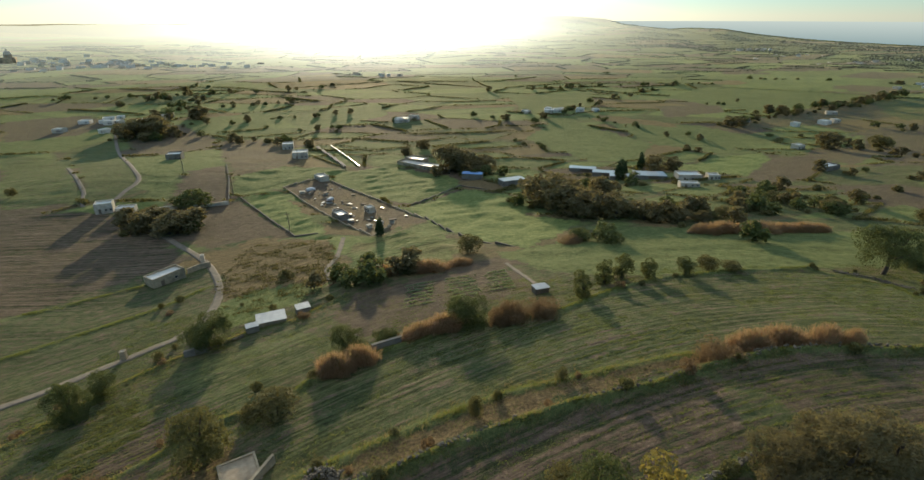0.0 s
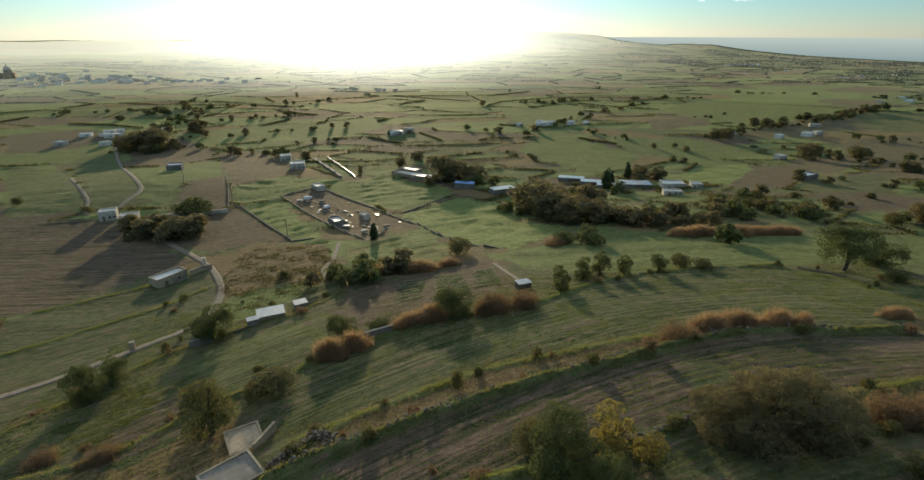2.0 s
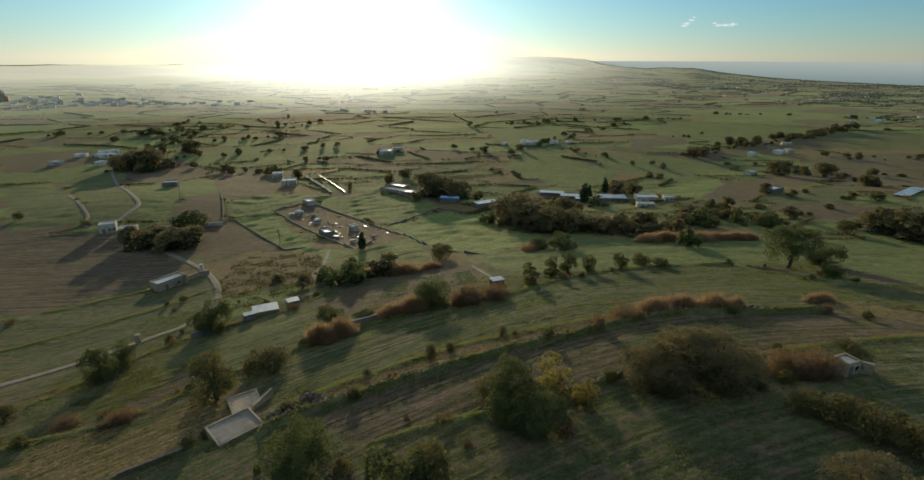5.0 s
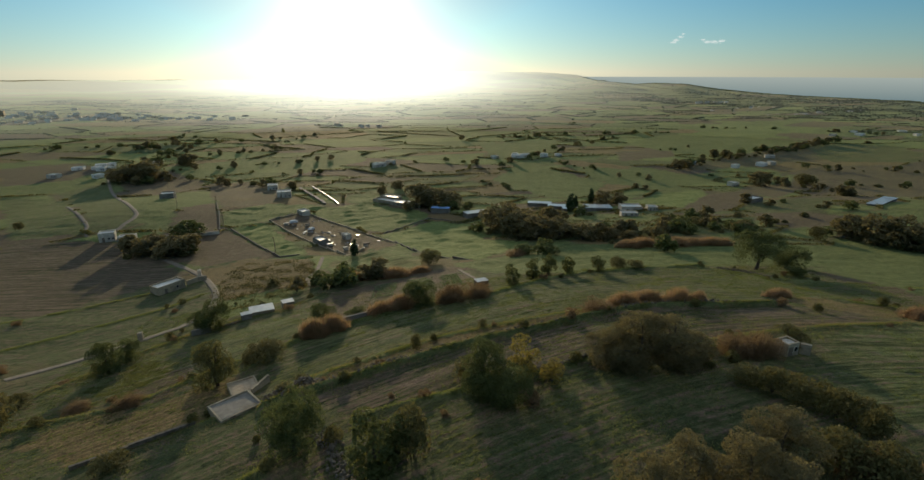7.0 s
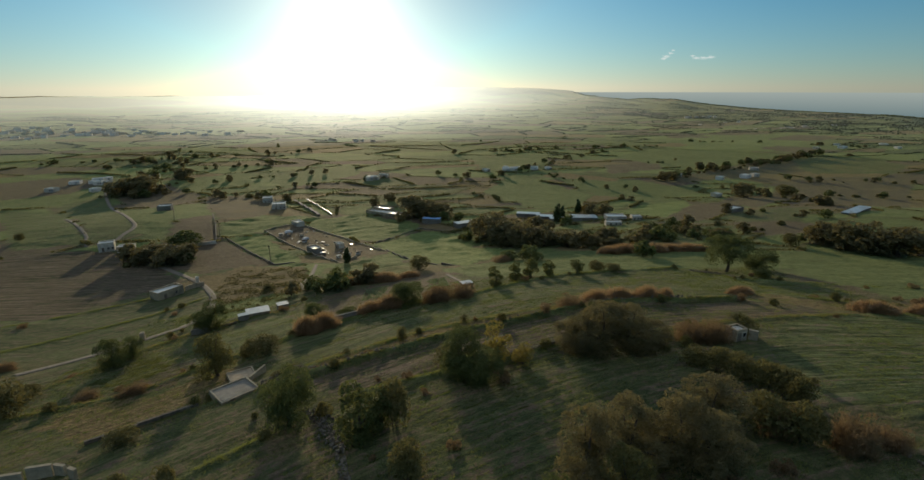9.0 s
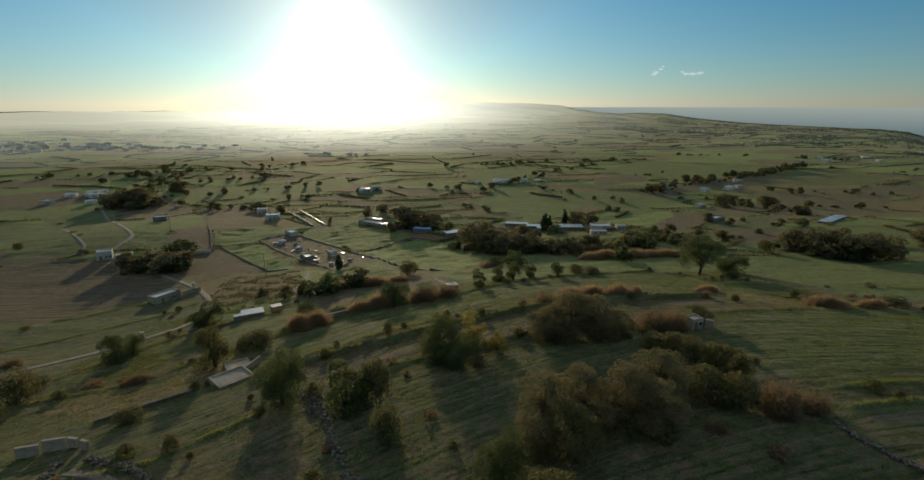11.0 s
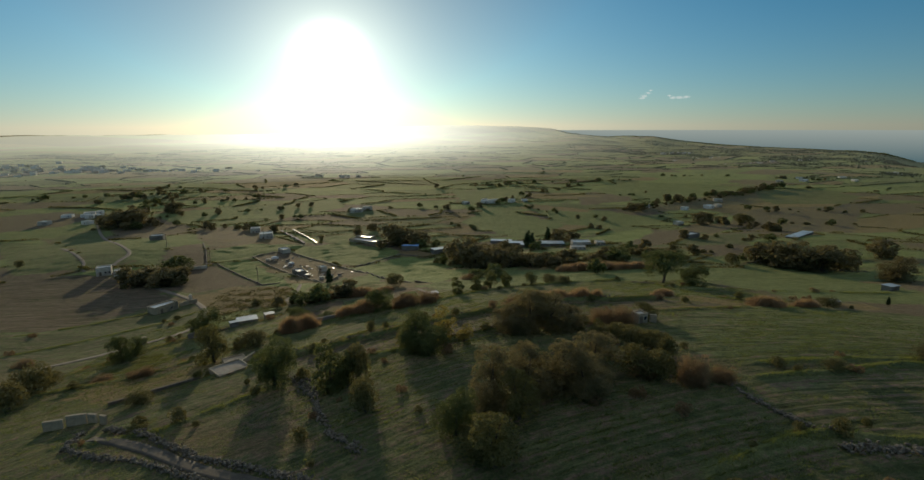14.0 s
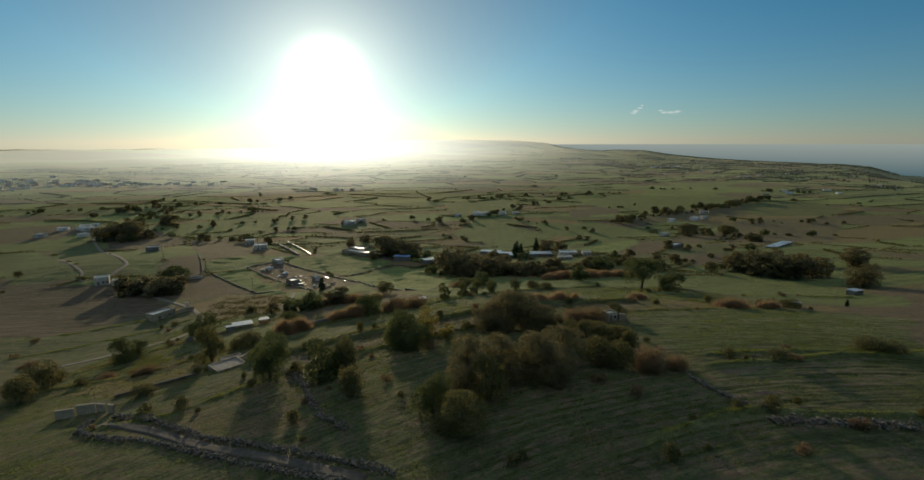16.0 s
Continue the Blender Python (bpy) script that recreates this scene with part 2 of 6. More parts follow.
M_PAINT = surface("car_paint", (0.45, 0.46, 0.47), (0.55, 0.56, 0.57), 0.5, 0.22, 0.0, spec=0.6)
M_TYRE = surface("tyre_rubber", (0.015, 0.015, 0.015), (0.03, 0.03, 0.03), 4.0, 0.8, 0.0)
n_ = Nodes("window_glass")
n_.bsdf.inputs["Base Color"].default_value = (0.02, 0.025, 0.03, 1)
n_.bsdf.inputs["Roughness"].default_value = 0.08
M_GLASS = n_.mat
M_CAROB = foliage("carob_leaves", (0.048, 0.07, 0.024), (0.125, 0.14, 0.050), (0.15, 0.165, 0.048), 1.2, 0.38)
M_WOOD = foliage("broadleaf_leaves", (0.084, 0.080, 0.044), (0.195, 0.168, 0.082), (0.26, 0.21, 0.08), 1.0, 0.40)
M_OLIVE = foliage("olive_leaves", (0.06, 0.066, 0.026), (0.16, 0.15, 0.056), (0.21, 0.185, 0.05), 1.3, 0.35)
M_ROW = foliage("hedgerow_leaves", (0.06, 0.084, 0.029), (0.16, 0.165, 0.062), (0.19, 0.19, 0.055), 1.4, 0.4)
M_ALMOND = foliage("yellowing_leaves", (0.12, 0.105, 0.03), (0.28, 0.22, 0.065), (0.36, 0.29, 0.06), 1.5, 0.45)
M_SHRUB = foliage("shrub_leaves", (0.075, 0.080, 0.028), (0.17, 0.15, 0.062), (0.19, 0.16, 0.05), 1.6, 0.35)
M_TWIG = foliage("dry_twigs", (0.10, 0.070, 0.042), (0.22, 0.155, 0.088), (0.30, 0.20, 0.095), 1.8, 0.45)
M_REED = foliage("reed_stems", (0.17, 0.115, 0.068), (0.36, 0.25, 0.15), (0.50, 0.32, 0.16), 0.8, 0.5)
M_CYPRESS = foliage("cypress_leaves", (0.022, 0.042, 0.017), (0.066, 0.094, 0.034), (0.075, 0.113, 0.029), 2.0, 0.2)
M_GRASS = foliage("grass_blades", (0.060, 0.082, 0.024), (0.145, 0.165, 0.050), (0.25, 0.27, 0.065), 0.35, 0.45)
M_ROWS = foliage("young_crop", (0.050, 0.072, 0.022), (0.125, 0.150, 0.048), (0.20, 0.235, 0.06), 0.3, 0.45)
M_STRAW = foliage("dry_grass_blades", (0.11, 0.088, 0.040), (0.26, 0.20, 0.098), (0.36, 0.265, 0.11), 0.6, 0.45)


# ---- mesh helpers ----
def obj(name, verts, faces, material, parent=None, label="", smooth=False):
    me = bpy.data.meshes.new(name)
    me.from_pydata([tuple(v) for v in verts], [], faces)
    me.materials.append(material)
    if smooth:
        me.polygons.foreach_set("use_smooth", [True] * len(me.polygons))
    ob = new(name, me)
    if parent is not None:
        ob.parent = parent
    if label:
        tagged(ob, label)
    return ob


def quads(name, co, material, parent=None, label=""):
    """A mesh of loose quads from an array (n, 4, 3), or of triangles from (n, 3, 3)."""
    n, k = co.shape[:2]
    me = bpy.data.meshes.new(name)
    me.vertices.add(n * k)
    me.vertices.foreach_set("co", co.reshape(-1).astype(np.float32))
    me.loops.add(n * k)
    me.loops.foreach_set("vertex_index", np.arange(n * k, dtype=np.int32))
    me.polygons.add(n)
    me.polygons.foreach_set("loop_start", np.arange(0, n * k, k, dtype=np.int32))
    me.polygons.foreach_set("loop_total", np.full(n, k, dtype=np.int32))
    me.update(calc_edges=True)
    me.materials.append(material)
    ob = new(name, me)
    if parent is not None:
        ob.parent = parent
    if label:
        tagged(ob, label)
    return ob


def part(name, bm, material, parent, label=""):
    me = bpy.data.meshes.new(name)
    bm.to_mesh(me)
    bm.free()
    me.materials.append(material)
    ob = new(name, me)
    ob.parent = parent
    if label:
        tagged(ob, label)
    return ob


def box_bm(boxes, bevel=0.0):
    """One bmesh of boxes given as (cx, cy, cz, sx, sy, sz)."""
    bm = bmesh.new()
    for cx, cy, cz, sx, sy, sz in boxes:
        made = bmesh.ops.create_cube(bm, size=1)["verts"]
        bmesh.ops.scale(bm, verts=made, vec=(sx, sy, sz))
        bmesh.ops.translate(bm, verts=made, vec=(cx, cy, cz))
    if bevel:
        bmesh.ops.bevel(bm, geom=bm.edges[:], offset=bevel, segments=1, affect="EDGES")
    return bm


def thing(name, x, y, z, rot, label, category, group=""):
    ob = new(name)
    ob.empty_display_size = 0.5
    ob.matrix_world = pose(x, y, z, 0, 0, rot)
    return tagged(ob, label, category, group)


# ---- the lie of the land ----
SWELLS = [(-160, 260, 10.1), (-70, 90, -5.8), (-70, 170, 3.4), (-60, 300, 2.2), (0, 0, 0.9), (10, 110, 2.5),
          (20, 250, -0.5), (60, 30, 3.5), (110, 100, -0.1), (120, 190, 5.9), (130, 40, -1.2), (190, 110, -4.3),
          (270, 220, 7.9), (200, 480, 1.4), (-60, 20, -2.5), (-20, 180, 0.6)]
# field edges: step down beyond the edge, height of the bank, plan line from west to east
EDGES = {
    "stone_bank": (0.6, 1.3, [(-24, 38.5), (-19, 42), (-12, 44.5), (-4, 48), (5, 51), (13, 53.5), (26, 55.5), (35, 59), (47, 62), (57, 62.5), (65, 61), (80, 61.5)]),
    "grass_strip": (0.3, 0.35, [(-23, 47), (-14, 51), (-8, 54), (5, 59), (16, 61), (28, 63), (36, 64.5)]),
    "long_field": (0.9, 0.8, [(-32, 60), (-27, 71), (-16, 79), (0, 85), (14, 86.5), (22, 88), (29, 93), (39, 99), (51, 104), (70, 107), (88, 107)]),
    "east_bend": (0.5, 0.4, [(88, 107), (97, 95), (96, 78), (100, 62), (112, 56)]),
    "east_terrace": (0.9, 0.6, [(98, 93), (104, 87), (112, 84), (127, 79), (143, 76), (167, 73)]),
    "west_rows_upper": (0.2, 0.3, [(-122, 106), (-100, 124), (-84, 137)]),
    "west_rows_lower": (0.3, 0.3, [(-104, 84), (-88, 103), (-74, 120), (-66, 134)]),
    "lane_field": (0.8, 0.5, [(-72, 60), (-68, 69), (-64, 79), (-58, 88), (-46, 98), (-37, 102), (-27, 115)]),
    "west_bank": (0.8, 0.6, [(-72, 40), (-60, 46), (-50, 49), (-44, 56), (-39, 63), (-32, 66)]),
    "low_bank": (0.7, 0.5, [(-47, 30), (-39, 34), (-33, 37), (-24, 41), (-19, 47)]),
    "inner_bank": (0.9, 0.7, [(-8, 31), (-3, 32.5), (3, 33.5), (7, 34), (13, 34.5), (19, 36), (26, 37.5), (31, 40)]),
    "brown_field": (0.5, 0.4, [(44, 41), (49, 42), (58, 43), (77, 46), (100, 48)]),
    "near_east": (0.7, 0.6, [(64, 2), (76, 2.5), (92, 4), (110, 1)]),
    "near_east_upper": (0.4, 0.3, [(66, 8), (78, 8.5), (94, 7.5), (114, 5)]),
    "thicket_edge": (0.7, 0.6, [(42, -19), (54, -15), (61, -14), (69, -17), (85, -19)]),
    "stub_bank": (0.5, 0.5, [(-45, 11), (-38, 10.5), (-30, 12), (-25, 17), (-20, 21)]),
}


def smooth(u):
    u = np.clip(u, 0, 1)
    return u * u * (3 - 2 * u)


def line_distance(x, y, pts):
    """Distance to a plan line, the side (positive to its south) and how far past its ends."""
    best = np.full(x.shape, 1e9)
    side, over = np.ones(x.shape), np.zeros(x.shape)
    for i, ((ax, ay), (bx, by)) in enumerate(zip(pts[:-1], pts[1:])):
        dx, dy = bx - ax, by - ay
        ll = dx * dx + dy * dy
        u = ((x - ax) * dx + (y - ay) * dy) / ll
        uc = np.clip(u, 0, 1)
        d = np.hypot(x - ax - uc * dx, y - ay - uc * dy)
        past = np.zeros(x.shape)
        if i == 0:
            past = np.where(u < 0, -u * math.sqrt(ll), past)
        if i == len(pts) - 2:
            past = np.where(u > 1, (u - 1) * math.sqrt(ll), past)
        near = d < best
        best = np.where(near, d, best)
        side = np.where(near, -np.sign(dx * (y - ay) - dy * (x - ax)), side)
        over = np.where(near, past, over)
    return best, side, over


def ground_z(x, y):
    x, y = np.asarray(x, float), np.asarray(y, float)
    z = -19.5 + 46 / (1 + np.exp(np.clip((y - 0.12 * 160 * np.tanh(x / 160) - 105) / 52, -40, 40)))
    for a, b, w in SWELLS:
        z = z + w * np.exp(-((x - a) ** 2 + (y - b) ** 2) / 6050)
    near = (np.abs(x) < 170) & (y > -60) & (y < 160)
    if near.any():
        xs, ys = x[near], y[near]
        add = np.zeros(xs.shape)
        for step, bank, pts in EDGES.values():
            d, side, over = line_distance(xs, ys, pts)
            fade = np.exp(-(over / 2.5) ** 2)
            add += fade * (0.5 * step * side * np.tanh(d / 0.6) * np.exp(-d / 7) + bank * np.exp(-(d / 0.9) ** 2))
        z = z.copy()
        z[near] += add
    # gentle unevenness, then the far country: rising plain, hills and the coast in the east
    z = z + 0.18 * np.sin(x * 0.11 + 2 * np.sin(y * 0.053)) * np.cos(y * 0.083 - x * 0.031 + np.sin(x * 0.04))
    r = np.hypot(x, y + 40)
    far = smooth((r - 500) / 900)
    z = z + far * (3.0 * np.sin(x * 0.006 + 1) * np.cos(y * 0.005) + 1.5 * np.sin(x * 0.017 + y * 0.011))
    z = z + 20 * smooth((r - 2600) / 2200)
    z = z + 80 * np.exp(-((x - 530) / 700) ** 2 / 2 - ((y - 3750) / 600) ** 2 / 2)
    z = z + 28 * np.exp(-((x - 1160) / 330) ** 2 / 2 - ((y - 2300) / 330) ** 2 / 2)
    z = z + 7 * np.exp(-((x - 1250) / 260) ** 2 / 2 - ((y - 1020) / 260) ** 2 / 2)
    az = np.degrees(np.arctan2(x, y + 40))
    coast = np.interp(az, [0, 14, 20, 27, 38, 50, 62, 80], [6000, 5200, 3200, 2550, 2150, 1720, 1400, 1300])
    crest = np.interp(az, [17, 20.7, 24, 28.5, 31, 36, 41, 46, 48, 50, 54], [0, 8, -9, 8, 2, 2, 1, 3, -2, -18, -18])
    z = z + crest * smooth((r / coast - 0.72) / 0.22)
    return z - 420 * smooth((r - coast) / 300)


def gz(x, y):
    return float(ground_z(np.array([x]), np.array([y]))[0])


def inside(x, y, poly):
    x, y = x + 0.9 * np.sin(y * 0.55 + x * 0.2) + 0.5 * np.sin(y * 1.7), y + 0.9 * np.sin(x * 0.5 - y * 0.15) + 0.5 * np.sin(x * 1.9)
    hit = np.zeros(x.shape, bool)
    for (ax, ay), (bx, by) in zip(poly, poly[1:] + poly[:1]):
        if ay == by:
            continue
        hit ^= ((ay > y) != (by > y)) & (x < (bx - ax) * (y - ay) / (by - ay) + ax)
    return hit


# fields with a cover of their own: earth, lush, dry, furrows
COVER = [
    ((0.62, 0.0, 0.1, 0.55), [(-22, 42), (-4, 49), (13, 54), (26, 56), (35, 58), (33, 44), (20, 37), (3, 34), (-8, 32)]),
    ((0.66, 0.0, 0.0, 0.5), [(36, 59), (48, 62), (69, 62), (82, 62), (95, 52), (100, 49), (77, 46), (58, 43), (44, 42)]),
    ((0.28, 0.1, 0.0, 0.5), [(-26, 48), (-8, 55), (16, 62), (36, 66), (62, 67), (95, 66), (94, 90), (86, 105), (60, 104), (40, 97), (28, 90), (14, 85), (0, 84), (-16, 77), (-28, 66)]),
    ((0.3, 0.0, 0.9, 0.0), [(-22, 44), (-4, 50), (13, 56), (35, 61), (36, 64), (5, 58.5), (-14, 50)]),
    ((0.95, 0.0, 0.1, 0.15), [(-28, 99), (-25, 114), (-7, 122), (15, 128), (19, 103), (3, 96), (-16, 86)]),
    ((0.45, 0.1, 0.75, 0.4), [(-63, 125), (-66, 138), (-71, 173), (-41, 169), (-29, 129), (-40, 115), (-52, 106)]),
    ((0.8, 0.0, 0.1, 0.5), [(-52, 56), (-54, 69), (-44, 64), (-43, 51), (-50, 50)]),
    ((0.25, 0.25, 0.1, 0.4), [(-50, 72), (-52, 85), (-33, 98), (-25, 85), (-30, 75), (-37, 65)]),
    ((0.55, 0.0, 0.75, 0.3), [(-60, 38), (-47, 31), (-30, 38), (-26, 48), (-36, 56), (-46, 47), (-60, 44)]),
    ((0.8, 0.0, 0.1, 0.6), [(-180, 207), (-135, 205), (-82, 155), (-90, 146), (-113, 116), (-180, 130)]),
    ((0.35, 0.05, 0.25, 0.3), [(-113, 116), (-90, 146), (-76, 148), (-66, 138), (-64, 112), (-74, 88), (-130, 60)]),
    ((0.85, 0.0, 0.45, 0.0), [(-76, 245), (-42, 193), (-26, 171), (-7, 193), (-29, 227), (-62, 269)]),
    ((0.1, 0.95, 0.1, 0.1), [(-90, 226), (-54, 174), (-42, 177), (-75, 238)]),
    ((0.0, 1.0, 0.0, 0.0), [(-13, 216), (14, 250), (43, 227), (34, 193), (53, 177), (26, 144), (9, 160), (-7, 193)]),
    ((0.12, 0.5, 0.1, 0.1), [(14, 140), (30, 145), (60, 165), (95, 155), (135, 140), (120, 112), (88, 110), (50, 107), (36, 110), (22, 122)]),
    ((0.05, 0.7, 0.0, 0.1), [(-12, 218), (-30, 232), (-58, 268), (-30, 300), (10, 275), (12, 255)]),
    ((0.9, 0.0, 0.0, 0.2), [(-119, 224), (-129, 267), (-117, 285), (-93, 222)]),
    ((0.9, 0.0, 0.0, 0.4), [(164, 253), (206, 300), (243, 309), (236, 281), (196, 246), (159, 229)]),
    ((0.9, 0.0, 0.0, 0.2), [(186, 206), (208, 216), (213, 201), (193, 180)]),
    ((0.0, 1.0, 0.1, 0.0), [(143, 274), (171, 306), (216, 322), (209, 300), (166, 257)]),
    ((0.1, 0.0, 1.0, 0.0), [(156, 472), (208, 426), (197, 412), (138, 449)]),
    ((0.15, 0.3, 0.1, 0.1), [(125, 105), (190, 150), (200, 125), (180, 90), (130, 75)]),
    ((0.6, 0.0, 0.3, 0.2), [(100, 62), (125, 70), (150, 60), (135, 48), (105, 50)]),
    ((0.45, 0.0, 0.95, 0.1), [(86, 71), (97, 63), (116, 59), (138, 54), (136, 45), (110, 48.5), (97, 52), (86, 58)]),
    ((0.15, 0.0, 0.0, 0.8), [(-63, 58), (-60, 76), (-50, 66), (-53, 52)]),
    ((0.25, 0.1, 0.0, 0.6), [(60, 10), (62, 30), (80, 44), (110, 46), (130, 30), (112, 6)]),
    ((0.35, 0.0, 0.2, 0.5), [(60, 0), (100, 2), (110, -14), (70, -16), (62, -13)]),
    ((0.45, 0.0, 0.5, 0.2), [(-40, 8), (-22, 14), (-16, 26), (-10, 16), (-6, -2), (-20, -2)]),
]

COVER_WEST = [
    ((0.20, 0.35, 0.1, 0.5), [(-290, 356), (-239, 335), (-159, 228), (-154, 217), (-183, 212)]),
    ((0.25, 0.15, 0.0, 0.2), [(-253, 360), (-250, 420), (-188, 315), (-146, 254), (-137, 227), (-150, 217), (-190, 277)]),
    ((0.15, 0.55, 0.3, 0.1), [(-265, 451), (-243, 403), (-255, 360), (-290, 356), (-328, 408), (-293, 436)]),
    ((0.10, 0.50, 0.0, 0.1), [(-186, 314), (-148, 350), (-115, 282), (-132, 267), (-123, 232), (-137, 231), (-145, 254)]),
    ((0.10, 0.60, 0.2, 0.1), [(-104, 260), (-91, 292), (-73, 289), (-64, 269), (-76, 245), (-94, 229)]),
    ((0.70, 0.0, 0.4, 0.1), [(-141, 344), (-110, 379), (-79, 313), (-89, 284), (-105, 260)]),
    ((0.10, 0.55, 0.1, 0.1), [(-227, 475), (-156, 516), (-136, 443), (-194, 399)]),
    ((0.15, 0.45, 0.0, 0.1), [(-137, 484), (-58, 564), (-41, 491), (-101, 414)]),
]
COVER_MEADOWS = [
    ((0.20, 0.20, 0.0, 0.6), [(78, 44), (117, 49), (144, 33), (114, 9), (99, 10), (61, 10)]),
    ((0.32, 0.05, 0.0, 0.7), [(61, 2), (104, 1), (84, -16), (62, -15)]),
    ((0.05, 0.40, 0.0, 0.2), [(141, 141), (205, 162), (182, 66), (164, 50), (123, 64)]),
    ((0.10, 0.75, 0.4, 0.5), [(-33, 159), (-14, 177), (7, 160), (0, 131), (-12, 129), (-28, 134)]),
    ((0.15, 0.70, 0.1, 0.1), [(-60, 120), (-48, 128), (-33, 126), (-40, 114), (-50, 103), (-56, 107)]),
    ((0.85, 0.0, 0.3, 0.2), [(-118, 215), (-90, 222), (-54, 174), (-72, 172), (-80, 162), (-98, 180)]),
]
COVER_EAST = [
    ((0.05, 0.55, 0.0, 0.1), [(68, 381), (115, 463), (157, 355), (127, 311), (97, 311)]),
    ((0.10, 0.50, 0.0, 0.2), [(146, 459), (227, 414), (244, 347), (214, 339), (189, 332), (157, 355)]),
    ((0.10, 0.45, 0.0, 0.1), [(268, 586), (553, 865), (767, 792), (559, 584), (323, 484), (297, 501)]),
    ((0.30, 0.05, 0.0, 0.4), [(219, 267), (270, 259), (221, 210), (192, 218), (195, 239)]),
    ((0.75, 0.0, 0.1, 0.2), [(229, 519), (300, 529), (281, 483), (209, 453)]),
    ((0.15, 0.45, 0.1, 0.1), [(87, 598), (196, 643), (166, 523), (92, 482)]),
]
COVER_SCRUB = [
    ((0.55, 0.0, 0.45, 0.1), [(220, 404), (290, 447), (427, 531), (521, 582), (509, 520), (436, 452), (351, 426), (264, 402)]),
    ((0.70, 0.0, 0.35, 0.1), [(243, 316), (345, 393), (407, 417), (500, 405), (347, 263), (302, 270), (278, 300), (236, 268)]),
    ((0.95, 0.0, 0.1, 0.2), [(190, 225), (217, 218), (228, 198), (213, 185), (186, 187), (179, 200)]),
    ((0.0, 0.9, 0.1, 0.0), [(307, 365), (330, 373), (298, 333), (280, 335)]),
    ((0.25, 0.1, 0.35, 0.2), [(492, 556), (579, 546), (566, 472), (500, 422), (421, 435), (432, 472)]),
    ((0.85, 0.0, 0.2, 0.2), [(-374, 480), (-322, 506), (-275, 467), (-277, 417), (-315, 394)]),
    ((0.85, 0.0, 0.2, 0.2), [(-256, 450), (-215, 454), (-164, 396), (-154, 350), (-187, 328), (-226, 394)]),
    ((0.80, 0.0, 0.3, 0.1), [(-157, 383), (-127, 390), (-98, 314), (-122, 295)]),
]
FIELDS = COVER_WEST + COVER_EAST + COVER_SCRUB + COVER + COVER_MEADOWS

FIELD_RNG = np.random.RandomState(11)
_n = 1300
_r = 150 + 2900 * FIELD_RNG.rand(_n) ** 1.35
_a = np.radians(-62 + 124 * FIELD_RNG.rand(_n))
SEED_X, SEED_Y = _r * np.sin(_a), _r * np.cos(_a) + 20
SEED_COVER = np.zeros((_n, 4))
_k = FIELD_RNG.rand(_n)
SEED_COVER[:, 0] = np.where(_k < 0.2, 0.95, 0.10 + 0.15 * FIELD_RNG.rand(_n))
SEED_COVER[:, 1] = np.where((_k > 0.4), 0.35 + FIELD_RNG.rand(_n) * 0.65, 0.05)
SEED_COVER[:, 2] = np.where((_k > 0.2) & (_k < 0.32), 1.0, 0.0)
SEED_COVER[:, 3] = 0.12


def field_of(x, y):
    """Nearest field of the patchwork, and how far the next one is."""
    u, v = x + 8 * np.sin(y * 0.02), y + 6 * np.sin(x * 0.025)
    # fields are longer across the valley than along it
    sx, sy = SEED_X * 0.46, SEED_Y
    tree = kdtree.KDTree(len(sx))
    for i in range(len(sx)):
        tree.insert((sx[i], sy[i], 0), i)
    tree.balance()
    near = [tree.find_n((p, q, 0), 2) for p, q in zip((u * 0.46).tolist(), v.tolist())]
    return np.array([m[0][1] for m in near]), np.array([m[1][2] - m[0][2] for m in near])


def on_borders(x, y):
    """The same points, each slid onto the border between its two nearest fields, and how far it was slid."""
    u, v = (x + 8 * np.sin(y * 0.02)) * 0.46, y + 6 * np.sin(x * 0.025)
    tree = kdtree.KDTree(len(SEED_X))
    for i in range(len(SEED_X)):
        tree.insert((SEED_X[i] * 0.46, SEED_Y[i], 0), i)
    tree.balance()
    near = [tree.find_n((p, q, 0), 2) for p, q in zip(u.tolist(), v.tolist())]
    a, b = np.array([m[0][1] for m in near]), np.array([m[1][1] for m in near])
    da, db = np.array([m[0][2] for m in near]), np.array([m[1][2] for m in near])
    ex, ey = (SEED_X[b] - SEED_X[a]) * 0.46, SEED_Y[b] - SEED_Y[a]
    ln = np.hypot(ex, ey)
    s = (db ** 2 - da ** 2) / (2 * ln)
    return x + s * ex / ln / 0.46, y + s * ey / ln, s, a + b


def spaced(stops):
    """Grid lines from (end, step) pairs; a step below zero grows by that share."""
    out = [stops[0]]
    for end, step in stops[1]:
        while out[-1] < end:
            out.append(out[-1] + (step if step > 0 else max(1.5, -step * abs(out[-1] - stops[2]))))
    return np.array(out)


# middle lines of the lanes
LANES = {
    "road_1": [(-86, 70), (-78, 79), (-73, 86), (-66, 95), (-62, 100), (-60, 111), (-63, 126), (-70, 141), (-79, 154), (-97, 173), (-121, 195), (-138, 212), (-142, 227), (-145, 248), (-161, 274), (-215, 358), (-266, 450)],
    "road_2": [(-150, 212), (-157, 224), (-164, 236), (-208, 295)],
    "road_3": [(-36, 170), (-35, 150), (-36, 138), (-33, 128)],
    "road_4": [(16, 128), (18, 118), (20, 108), (20, 103)],
    "road_5": [(-42, 13), (-31, 6), (-20, -3), (-9, -10), (4, -19)],
}


